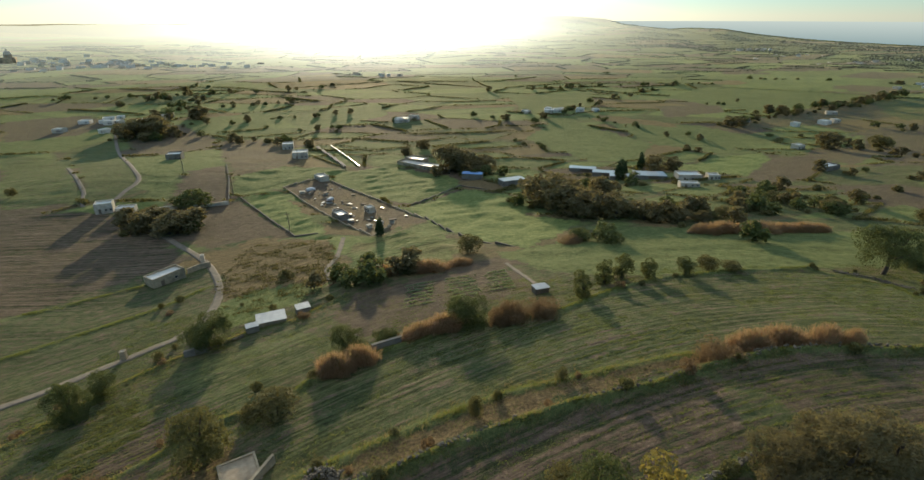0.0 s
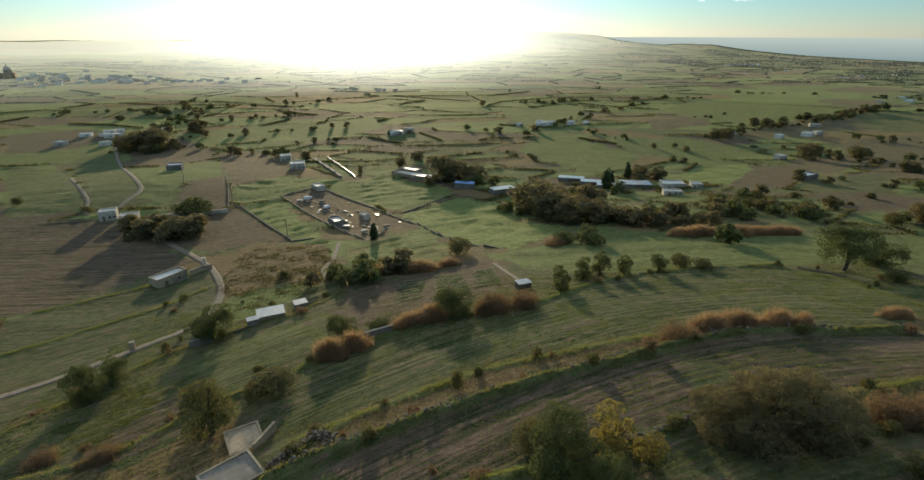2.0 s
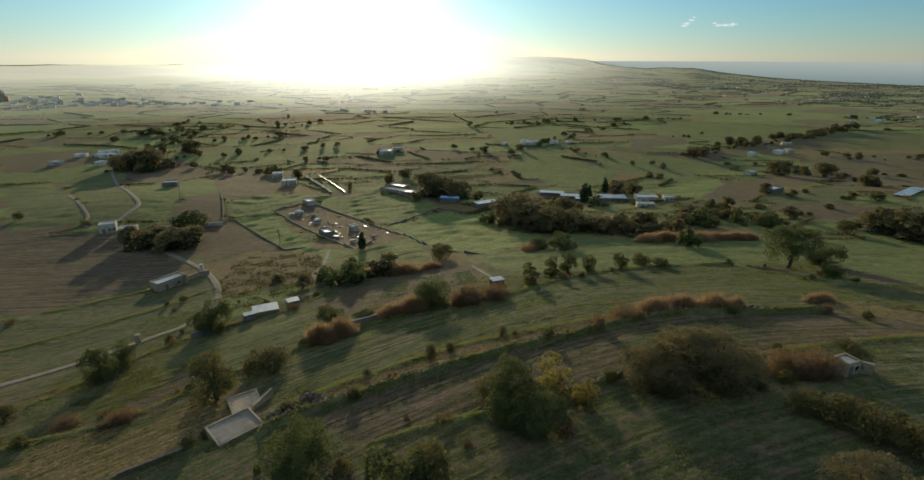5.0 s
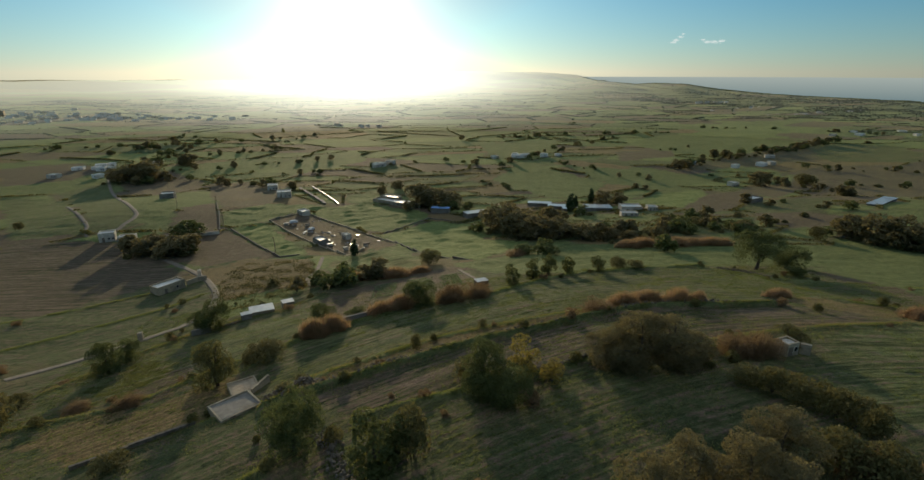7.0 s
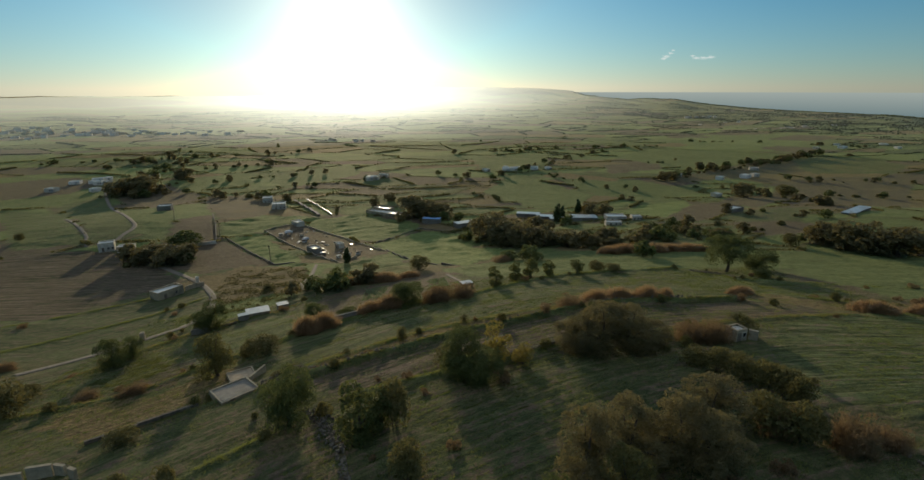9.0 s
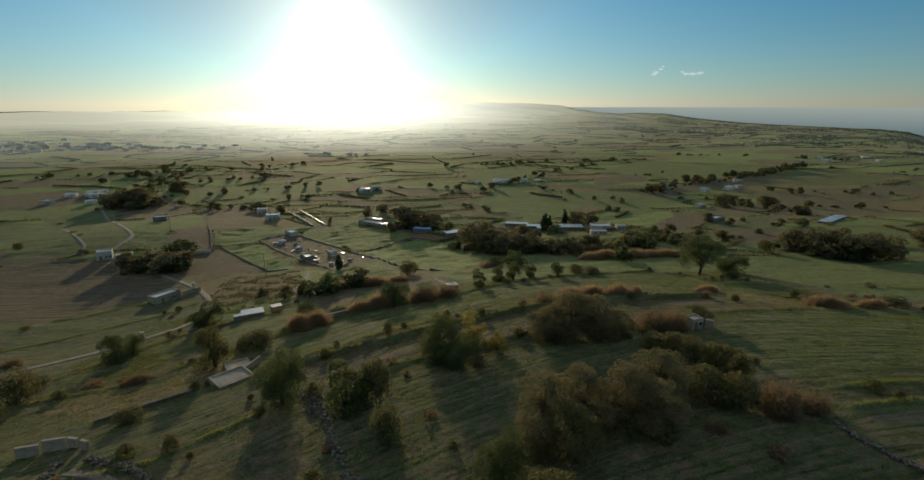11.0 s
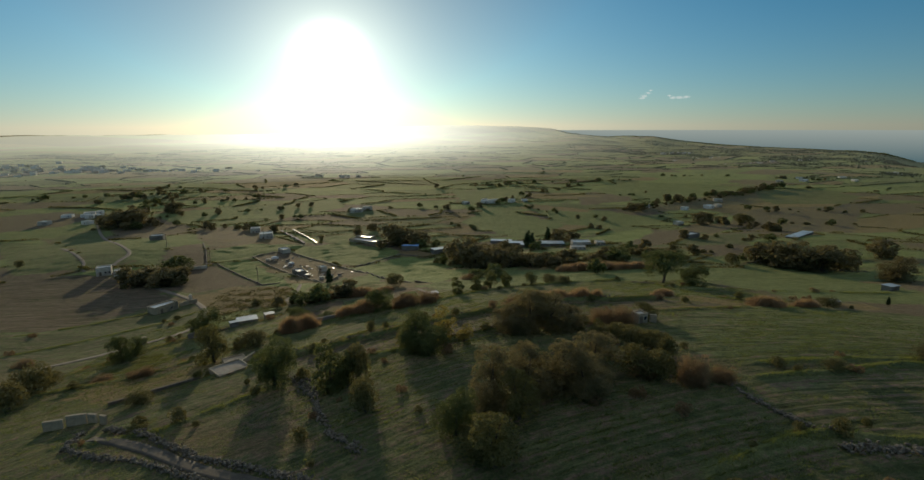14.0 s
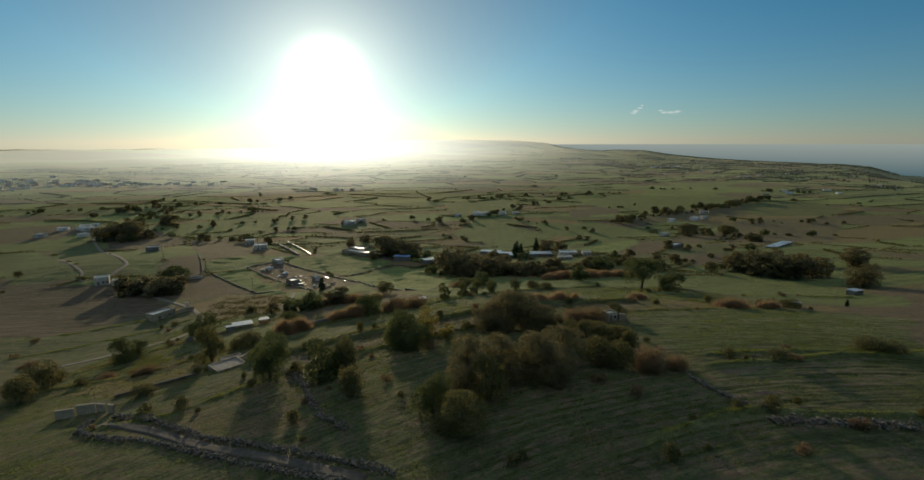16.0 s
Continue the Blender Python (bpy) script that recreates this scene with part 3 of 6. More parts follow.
def lattice(u, v, seed):
    """Smooth random relief of unit cell size, from -1 to 1."""
    table = np.random.RandomState(seed).rand(256, 256) * 2 - 1
    i, j = np.floor(u).astype(int), np.floor(v).astype(int)
    a, b = smooth(u - i), smooth(v - j)
    i0, j0, i1, j1 = i % 256, j % 256, (i + 1) % 256, (j + 1) % 256
    return (table[i0, j0] * (1 - a) + table[i1, j0] * a) * (1 - b) + (table[i0, j1] * (1 - a) + table[i1, j1] * a) * b


def build_ground():
    east = spaced((0.0, [(118, 0.6), (330, 2.6), (4300, -0.035)], 250))
    xs = np.concatenate([-spaced((0.0, [(84, 0.6), (330, 2.6), (4300, -0.035)], 250))[:0:-1], east])
    ys = np.concatenate([-spaced((30.0, [(420, -0.12)], 10))[:0:-1], spaced((-30.0, [(118, 0.6), (330, 1.8), (700, 4.5), (4850, -0.03)], 500))])
    gx, gy = np.meshgrid(xs, ys)
    z = ground_z(gx, gy)
    ny, nx = gx.shape
    me = bpy.data.meshes.new("ground")
    me.vertices.add(nx * ny)
    idx = np.arange(nx * ny).reshape(ny, nx)
    faces = np.stack([idx[:-1, :-1], idx[:-1, 1:], idx[1:, 1:], idx[1:, :-1]], -1).reshape(-1, 4)
    me.loops.add(faces.size)
    me.loops.foreach_set("vertex_index", faces.reshape(-1).astype(np.int32))
    me.polygons.add(len(faces))
    me.polygons.foreach_set("loop_start", np.arange(0, faces.size, 4, dtype=np.int32))
    me.polygons.foreach_set("loop_total", np.full(len(faces), 4, dtype=np.int32))
    me.polygons.foreach_set("use_smooth", np.ones(len(faces), dtype=bool))
    me.update(calc_edges=True)
    # cover of every field
    x, y = gx.reshape(-1), gy.reshape(-1)
    cover = np.tile(np.array([0.38, 0.08, 0.32, 0.3]), (len(x), 1))
    far = (y > 125) | (np.abs(x) > 120)
    which, gap = field_of(x[far], y[far])
    cover[far] = SEED_COVER[which]
    edge = np.exp(-(gap / 2.2) ** 2)[:, None]
    cover[far] = cover[far] * (1 - edge) + np.array([0.45, 0.0, 0.55, 0.0]) * edge
    for c, poly in FIELDS:
        cover[inside(x, y, poly)] = c
    close = (np.abs(x) < 125) & (y > -40) & (y < 125)
    for name, (_s, _b, pts) in EDGES.items():
        d, _side, over = line_distance(x[close], y[close], pts)
        g = (np.exp(-(d / 1.3) ** 2) * np.exp(-(over / 2) ** 2))[:, None]
        cover[close] = cover[close] * (1 - g) + np.array([0.0, 0.45 if name in ("stone_bank", "grass_strip", "long_field", "inner_bank") else 0.1, 0.25, 0.0]) * g
    at = me.color_attributes.new("cover", "FLOAT_COLOR", "POINT")
    at.data.foreach_set("color", cover.reshape(-1).astype(np.float32))
    # rows follow the bend of the terraces
    uv = me.uv_layers.new(name="rows")
    row = y + 0.0034 * (np.clip(x, -90, 140) - 72) ** 2
    along = x + 0.2 * y
    per = np.stack([along, row], -1)[faces.reshape(-1)]
    uv.data.foreach_set("uv", per.reshape(-1).astype(np.float32))
    # clods and low swells of the crop, along the rows
    inner = (np.abs(x) < 120) & (y < 120)
    fade = np.exp(-np.maximum(np.hypot(x, y) - 300, 0) / 120)
    clods = 0.10 * lattice(along / 3.2, row / 1.4, 1) + 0.09 * lattice(along / 1.4, row / 1.1, 2)
    for pts in LANES.values():
        d, _side, over = line_distance(x, y, pts)
        fade = fade * (1 - np.exp(-(np.hypot(d, over) / 3.0) ** 2))
    swells = (0.12 + 0.7 * cover[:, 1]) * lattice(along / 9.0, row / 5.0, 3)
    flat = z.reshape(-1) + np.where(inner, clods, swells * 0.9) * fade
    me.vertices.foreach_set("co", np.stack([x, y, flat], -1).reshape(-1).astype(np.float32))
    me.update(calc_edges=True)
    me.materials.append(M_GROUND)
    return tagged(new("ground", me), "terraced green and brown farmland reaching the horizon", "ground", kind="structure")


build_ground()


# ---- plants: one of each kind, then copies ----
def leaf_cloud(rng, blobs, n, size):
    """Small leaf sprays, quads, on the outsides of overlapping lumps (cx, cy, cz, r)."""
    b = np.array(blobs)
    w = b[:, 3] ** 2
    pick = rng.choice(len(b), n, p=w / w.sum())
    d = rng.normal(size=(n, 3))
    d /= np.linalg.norm(d, axis=1)[:, None]
    d[:, 2] = np.where(d[:, 2] < -0.75, -d[:, 2], d[:, 2])
    rad = b[pick, 3] * (0.78 + 0.26 * rng.rand(n) ** 0.6)
    c = b[pick, :3] + d * rad[:, None]
    a = rng.normal(size=(n, 3)) + d * 0.5
    a /= np.linalg.norm(a, axis=1)[:, None]
    t = np.cross(a, rng.normal(size=(n, 3)))
    t /= np.linalg.norm(t, axis=1)[:, None]
    s = np.cross(a, t)
    k = (size * (0.6 + 0.8 * rng.rand(n)))[:, None]
    return np.stack([c - t * k, c - s * k * 0.55, c + t * k, c + s * k * 0.55], 1)


def lumps(rng, h, w, low, n, skirt=True, fine=1.0):
    """Lumps of a crown that reaches from low to h and is w wide: a few large lobes, each covered with smaller lumps."""
    rz, rx = (h - low) / 2, w / 2
    lobes = [(rng.normal() * 0.1 * w, rng.normal() * 0.1 * w, h - 0.26 * w, 0.26 * w)]
    turn, k = rng.rand() * 6.283, 5 + rng.randint(3) + int(5 * max(0, h / w - 1))
    for i in range(k):
        a = turn + 6.283 * (i + 0.5 * rng.rand()) / k
        r = (0.17 + 0.11 * rng.rand()) * w
        q = (rx - r) * (0.75 + 0.4 * rng.rand())
        lobes.append((math.cos(a) * q, math.sin(a) * q, low + max(r * 0.8, (h - low) * ((0.32 if h < 1.2 * w else 0.08) + (0.38 if h < 1.2 * w else 0.62) * rng.rand())), r))
    out = [(x, y, min(z, h - r), r * 0.86) for x, y, z, r in lobes]
    for i in range(n):
        x, y, z, r = lobes[rng.randint(len(lobes))]
        d = rng.normal(size=3)
        d[2] = abs(d[2]) if i % 3 else d[2]
        d /= np.linalg.norm(d)
        g = r * (0.30 + 0.18 * rng.rand()) * fine ** 0.5
        out.append((x + d[0] * (r - 0.4 * g), y + d[1] * (r - 0.4 * g), min(z + d[2] * (r - 0.4 * g), h - g), g))
    for i in range(n // 4 if skirt else 0):
        # skirts reach down to the undergrowth
        a, q = rng.rand() * 6.283, 0.25 + 0.75 * rng.rand()
        r = (0.12 + 0.08 * rng.rand()) * max(w, 0.8 * h)
        out.append((math.cos(a) * q * max(rx - r, 0.2), math.sin(a) * q * max(rx - r, 0.2), max(r * 0.6, low + rz * 0.7 * rng.rand()), r))
    return out


def branch(verts, faces, a, b, ra, rb, sides=7):
    a, b = Vector(a), Vector(b)
    ax = (b - a).normalized()
    s = ax.orthogonal().normalized()
    t = ax.cross(s)
    n = len(verts)
    steps = 4
    for i in range(steps):
        u = i / (steps - 1)
        c = a.lerp(b, u) + s * math.sin(u * 3.1) * (b - a).length * 0.05
        r = ra + (rb - ra) * u
        for k in range(sides):
            q = 2 * math.pi * k / sides
            verts.append(c + (s * math.cos(q) + t * math.sin(q)) * r * (1 + 0.12 * math.sin(3 * q + i)))
    for i in range(steps - 1):
        for k in range(sides):
            k2 = (k + 1) % sides
            faces.append((n + i * sides + k, n + i * sides + k2, n + (i + 1) * sides + k2, n + (i + 1) * sides + k))


def make_tree(name, seed, h, w, low, n_lumps, n_leaves, size, leaf_mat, label, category="tree", fork=0.3, skirt=True, fine=1.0, limbs=6):
    rng = np.random.RandomState(seed)
    root = thing(name, 0, 0, 0, 0, label, category)
    blobs = lumps(rng, h, w, low, n_lumps, skirt, fine)
    v, f = [], []
    top = low + (h - low) * fork
    lean = rng.normal(size=2) * 0.04 * h
    branch(v, f, (0, 0, -0.3), (lean[0], lean[1], top), 0.045 * h, 0.028 * h, 9)
    obj("trunk", v, f, M_BARK, root, smooth=True)
    for i in rng.choice(len(blobs), min(limbs, len(blobs)), replace=False):
        v, f = [], []
        c = blobs[i]
        branch(v, f, (lean[0], lean[1], top * 0.85), (c[0] * 0.85, c[1] * 0.85, c[2]), 0.022 * h, 0.006 * h, 6)
        obj("limb", v, f, M_BARK, root, smooth=True)
    quads("crown", leaf_cloud(rng, blobs, n_leaves, size), leaf_mat, root)
    return root


def make_shrub(name, seed, h, w, n_lumps, n_leaves, size, leaf_mat, label):
    rng = np.random.RandomState(seed)
    root = thing(name, 0, 0, 0, 0, label, "shrub")
    blobs = []
    for i in range(n_lumps):
        a, q = rng.rand() * 6.28, rng.rand() ** 0.6
        r = h * (0.25 + 0.17 * rng.rand())
        blobs.append((math.cos(a) * q * (w / 2 - r), math.sin(a) * q * (w / 2 - r), min(h - r, h * (0.25 + 0.5 * rng.rand() * (1 - 0.4 * q))), r))
    v, f = [], []
    for i in range(7):
        c = blobs[i % len(blobs)]
        branch(v, f, (c[0] * 0.2, c[1] * 0.2, -0.2), (c[0] * 0.8, c[1] * 0.8, c[2]), 0.06, 0.02, 5)
    obj("stem", v, f, M_BARK, root, smooth=True)
    quads("foliage", leaf_cloud(rng, blobs, n_leaves, size), leaf_mat, root)
    return root


def make_cypress(seed):
    rng = np.random.RandomState(seed)
    root = thing("cypress_tree", 0, 0, 0, 0, "tall narrow dark green cypress tree beside the farm", "tree")
    v, f = [], []
    branch(v, f, (0, 0, -0.3), (0, 0, 6), 0.18, 0.05, 7)
    obj("trunk", v, f, M_BARK, root, smooth=True)
    blobs = [(rng.normal() * 0.12, rng.normal() * 0.12, z, 1.15 * (1 - 0.72 * abs(z - 3.2) / 6.8)) for z in np.linspace(0.9, 9.4, 16)]
    quads("crown", leaf_cloud(rng, blobs, 1500, 0.28), M_CYPRESS, root)
    return root


def blades(rng, n, w, d, h, lean=0.16, width=0.05):
    """Upright stems with drooping leaves, as thin quads."""
    a, q = rng.rand(n) * 6.283, np.sqrt(rng.rand(n))
    ragged = 0.8 + 0.2 * np.sin(a * 5) + 0.12 * rng.normal(size=n)
    x, y = np.cos(a) * q * w / 2 * ragged, np.sin(a) * q * d / 2 * ragged
    hh = h * (0.35 + 0.65 * rng.rand(n)) * (1 - 0.45 * q ** 3)
    base = np.stack([x, y, np.full(n, -0.4)], -1)
    tip = base + np.stack([rng.normal(size=n) * lean * hh, rng.normal(size=n) * lean * hh, hh + 0.4], -1)
    th = rng.rand(n) * 3.1416
    side = np.stack([np.cos(th), np.sin(th), np.zeros(n)], -1) * (width * (0.6 + rng.rand(n)))[:, None]
    stems = np.stack([base - side, base + side, tip + side * 0.35, tip - side * 0.35], 1)
    # long leaves from the stems
    m = n * 2
    k = rng.randint(0, n, m)
    u = (0.35 + 0.65 * rng.rand(m))[:, None]
    p = base[k] * (1 - u) + tip[k] * u
    th = rng.rand(m) * 6.283
    out = np.stack([np.cos(th), np.sin(th), 0.55 * rng.normal(size=m) + 0.2], -1) * (0.16 * h * (0.5 + rng.rand(m)))[:, None]
    up = np.cross(out, rng.normal(size=(m, 3)))
    up *= (width * 1.1 / np.linalg.norm(up, axis=1))[:, None]
    return np.concatenate([stems, np.stack([p - up, p + out * 0.5 - up, p + out, p + out * 0.5 + up], 1)])


def make_reeds(seed, label):
    rng = np.random.RandomState(seed)
    root = thing("reed_bed", 0, 0, 0, 0, label, "reeds")
    tagged(quads("stem_thicket", blades(rng, 1900, 7.4, 3.4, 4.0, 0.10, 0.035), M_REED, root), kind="stuff")
    plume = blades(rng, 350, 6.6, 3.2, 4.3, 0.12, 0.09)[:350]
    plume[:, :2] = plume[:, 2:][:, ::-1] * 0.78 + plume[:, :2] * 0.22
    tagged(quads("plume_thicket", plume, M_STRAW, root), kind="stuff")
    return root


def make_bare(seed, label):
    rng = np.random.RandomState(seed)
    root = thing("bare_shrub", 0, 0, 0, 0, label, "shrub")
    v, f = [], []
    for i in range(16):
        a, q = rng.rand() * 6.28, rng.rand()
        branch(v, f, (math.cos(a) * 0.5, math.sin(a) * 0.5, -0.2), (math.cos(a) * (0.6 + 2.2 * q), math.sin(a) * (0.6 + 2.2 * q), 3.6 - 1.2 * q), 0.05, 0.012, 4)
    obj("stem", v, f, M_BARK, root)
    tagged(quads("twig_thicket", blades(rng, 1000, 5.6, 5.6, 3.9, 0.22, 0.022), M_TWIG, root), kind="stuff")
    blobs = [(rng.normal() * 1.3, rng.normal() * 1.3, 1.4 + rng.rand() * 1.6, 0.9) for _ in range(9)]
    quads("foliage", leaf_cloud(rng, blobs, 900, 0.13), M_TWIG, root)
    return root


# model, its height, its width
MODELS = {
    "umbrella": [(make_tree("carob_tree", 303, 12, 16, 3.0, 60, 12000, 0.2, M_CAROB, "spreading carob tree with a short trunk and broad crown", fork=0.1, skirt=False), 12, 16)],
    "far_carob": [(make_tree("carob_tree", 203 + i, 8, 9, 0.2, 26, 1700, 0.4, M_CAROB, "broad dark evergreen tree on a field edge", limbs=2), 8, 9) for i in range(2)],
    "far_wood": [(make_tree("broadleaf_tree", 213 + i, 10, 9, 0.2, 30, 1900, 0.42, M_WOOD, "rounded brownish green tree in a farm grove", limbs=2), 10, 9) for i in range(3)],
    "carob": [(make_tree("carob_tree", 3 + i, 8, 9, 0.3, 60, 18000, 0.115, M_CAROB, "broad dark evergreen carob tree on a field edge", fine=0.72), 8, 9) for i in range(2)],
    "wood": [(make_tree("broadleaf_tree", 13 + i, 10, 9, 0.3, 95, 24000, 0.115, M_WOOD, "rounded brownish green tree in a dense grove", fine=0.6), 10, 9) for i in range(3)],
    "olive": [(make_tree("olive_tree", 23, 8, 8, 0.3, 28, 7000, 0.15, M_OLIVE, "airy yellow-green olive tree on a terrace"), 8, 8)],
    "row": [(make_tree("hedgerow_tree", 33 + i, 7, 4.6, 0.2, 18, 3000, 0.18, M_ROW, "small upright leafy tree standing in a row"), 7, 4.6) for i in range(2)],
    "almond": [(make_tree("almond_tree", 43, 8, 5, 1.0, 18, 2200, 0.18, M_ALMOND, "slender almond tree with yellow autumn leaves"), 8, 5)],
    "shrub": [(make_shrub("shrub", 53 + i, 4, 6, 15, 2400, 0.16, M_SHRUB, "low rounded olive-green shrub on rough grass"), 4, 6) for i in range(3)],
    "cyp": [(make_cypress(63), 10, 2.4)],
    "bare": [(make_bare(73 + i, "leafless reddish brown shrub with fine twigs"), 4, 6) for i in range(2)],
    "reed": [(make_reeds(83 + i, "stand of dry orange-brown reeds along a bank"), 4, 7) for i in range(2)],
}

# where each plant stands: x, y, height, width
UMBRELLA = [(105.8, 104.5, 11.8, 15.3)]
CAROB = [(120.9, 110.2, 7.4, 11.1), (111.4, 94.9, 3.3, 7.7), (148.2, 172.1, 5.2, 11.9), (-64.4, 68.6, 7.2, 6), (-63.4, 75.2, 4.9, 5.4), (-52, 91.8, 8.5, 9.3), (-20.7, 80.4, 6.5, 6.7), (-14.3, 83.9, 3.4, 5.2), (1.4, 85.5, 6.7, 8.8), (43.6, 149.4, 4.1, 11.9), (50.9, 145, 5.3, 11.6), (-104.4, 211.2, 7.8, 14.5), (10.6, 31.8, 8.2, 8.8), (12.9, 27.6, 6.2, 6.7), (-16.2, 25, 10.3, 8.6), (14, -5, 6.2, 6.2)]
OLIVE = [(-36, 52.5, 9.5, 8.6), (62.7, 36.6, 4, 6.1), (16, -9.5, 4, 7.8), (23.2, -3, 7.6, 6.1), (17.6, -13, 7.2, 7.3)]
SHRUB_A = [(-29.4, 62.6, 4, 8.6), (0.6, 54.6, 3.4, 2.3), (64.2, 110.2, 4.4, 6.2), (68.4, 107, 2.7, 6.1), (6.6, 143.2, 5.6, 7.3), (-193.6, 233.3, 4.2, 4.3), (119.5, 180.4, 3.7, 13.8), (103.8, 169.7, 4.2, 15.3), (139.6, 195.8, 3.9, 15), (8.2, 38.3, 4, 5.2), (-0.5, 19.3, 7.3, 5.1), (47.2, 26.2, 3.1, 5.3), (49.7, 23.5, 3.8, 5.9), (51.4, 20.1, 4.1, 5.7), (53, 17, 4.4, 5.4), (53.5, 14, 4.5, 5.1), (53.2, 11.2, 4.6, 4.3), (45.5, 7.5, 5.3, 6.8), (48.4, 4.4, 5.1, 6.6), (1.4, 6.1, 5.8, 5), (100.7, 5.9, 2.8, 7), (104, 4.7, 2.9, 6.9)]
SHRUB_B = [(78.2, 2.4, 1.8, 6.5), (-70.9, 45.6, 7.2, 9.7), (-68.1, 34.7, 5.9, 7.6), (175.8, 162.3, 6, 7.3), (307.2, 330.7, 9.1, 15), (-73, 55.7, 2.6, 5.2), (-40.9, 27.2, 2.3, 5.1), (123, 51.1, 2.7, 7.6), (-32.5, 61, 3.4, 4.5)]
ROW = [(-5.5, 17.5, 8.5, 6), (-2.5, 19.5, 6.5, 5), (27.4, 95.3, 6.9, 4.4), (35.5, 103.5, 6.6, 4.7), (40.7, 106.2, 7.1, 5.1), (46, 104, 6.3, 3.9), (55.2, 104.4, 4.7, 4.5)]
WOOD_A = [(46.4, 207, 15.4, 15.9), (43.9, 226.5, 10.1, 13.9), (50.1, 191.7, 11.8, 14.9), (57.1, 182.8, 11.1, 14.3), (65.7, 177.7, 9.4, 13.5), (74.7, 171.8, 7.6, 13.1), (84.2, 166.2, 5.9, 12.8), (91.2, 162.8, 4.5, 10.5), (59.1, 215.4, 9.7, 16), (70, 211.4, 10.9, 10.5), (125.1, 279.6, 9, 13.6), (135, 278.3, 7.6, 12.9), (8, 292.1, 15, 17.3), (16.5, 289.3, 12.2, 15.5), (26.5, 286.3, 10.4, 15.4), (-7.6, 349.9, 6.5, 10.2), (-19.1, 331.3, 5.5, 9.6), (-110.8, 184.3, 8, 13.2), (-100.3, 179.9, 8.3, 13), (-111, 191.7, 7.3, 11.4), (-95.4, 183.3, 8.7, 12.1), (-222.8, 400.6, 15.4, 26.7)]
WOOD_B = [(-210.2, 406, 16.5, 27.1), (-237.5, 408.3, 10.8, 22.6), (-208.7, 481.2, 11.4, 23.9), (246.6, 412.4, 8.7, 19.6), (148.7, 174.2, 5.7, 11.3), (34.4, 34.1, 9.5, 9.7), (39.8, 34.4, 8.9, 10.8), (31.6, 35.4, 6.5, 8.5), (44.1, 35.8, 5.1, 7.2), (20.5, 0.6, 9.8, 7.6), (26.5, 3.9, 8.7, 8), (32, 4.3, 8.6, 8.1), (39.2, 8.3, 7.4, 8.6), (34.9, 1.9, 7.5, 7.5), (192.7, 163.3, 10.6, 12.4), (195.2, 152.9, 12.8, 14.2), (197, 142.5, 13.1, 13.6), (201.3, 134.4, 13, 14.5), (212.5, 136.7, 10.2, 12.1), (250.1, 151.8, 9.5, 14.5), (200.9, 99.8, 10.4, 13.4), (268.5, 329.5, 11, 14.8)]
CYP = [(117.2, 280.7, 10.7, 3.1), (95.5, 255.6, 11.8, 4.4), (100.8, 262.8, 9.2, 3.9), (145, 53.2, 2.6, 1.6), (-23.1, 170.4, 7.2, 2.5)]
ALMOND = [(16.3, 33.5, 8.3, 5), (20.7, 32.6, 3.9, 4.9)]
BARE = [(52.1, 35.6, 3.9, 5.8), (56.2, 35, 4.3, 6), (52.7, 2.3, 5.1, 5.3), (57.8, 2.2, 2.7, 4.3), (47, 6.7, 3.9, 5.4), (38.5, 61.7, 3.5, 6.8), (10.8, 85.4, 4.1, 7), (16.8, 85.7, 3.8, 6.5), (8.3, 84.7, 3.4, 5.2), (39.8, 146.3, 2.9, 11.3), (-59.8, 50.7, 1.8, 6.3), (-49.9, 49, 1.8, 7.2), (-91.3, 74.1, 2, 9)]
REED = [(52.3, 65.8, 3.7, 7.3), (58, 64.7, 4, 7.7), (62.7, 64.3, 3.4, 4.8), (46.3, 65, 3.8, 7.2), (-22, 72.3, 4.9, 6.1), (-18.3, 75, 4.3, 6.3), (-7.9, 83, 4, 6.9), (-2.7, 84.1, 4, 6.9), (90.1, 149.7, 3.8, 13.6), (103.3, 148.1, 4, 17.5), (118.2, 149.1, 3.4, 13.7), (96.5, 149.2, 3.2, 12), (110.8, 149.0, 3.3, 12), (124, 149.6, 2.8, 10), (84.5, 151.5, 2.8, 9), (-5.4, 127, 3.6, 8.2), (-18.5, 127.1, 3.3, 8.2), (3, 129.9, 2.4, 8.4), (85.5, 68.9, 2.3, 6.2), (104.5, 50.3, 2.8, 10.4), (115.2, 49.3, 2.2, 9)]
PLANTS = [("umbrella", UMBRELLA), ("carob", CAROB), ("olive", OLIVE), ("shrub", SHRUB_A), ("shrub", SHRUB_B), ("row", ROW), ("wood", WOOD_A), ("wood", WOOD_B), ("cyp", CYP), ("almond", ALMOND), ("bare", BARE), ("reed", REED)]


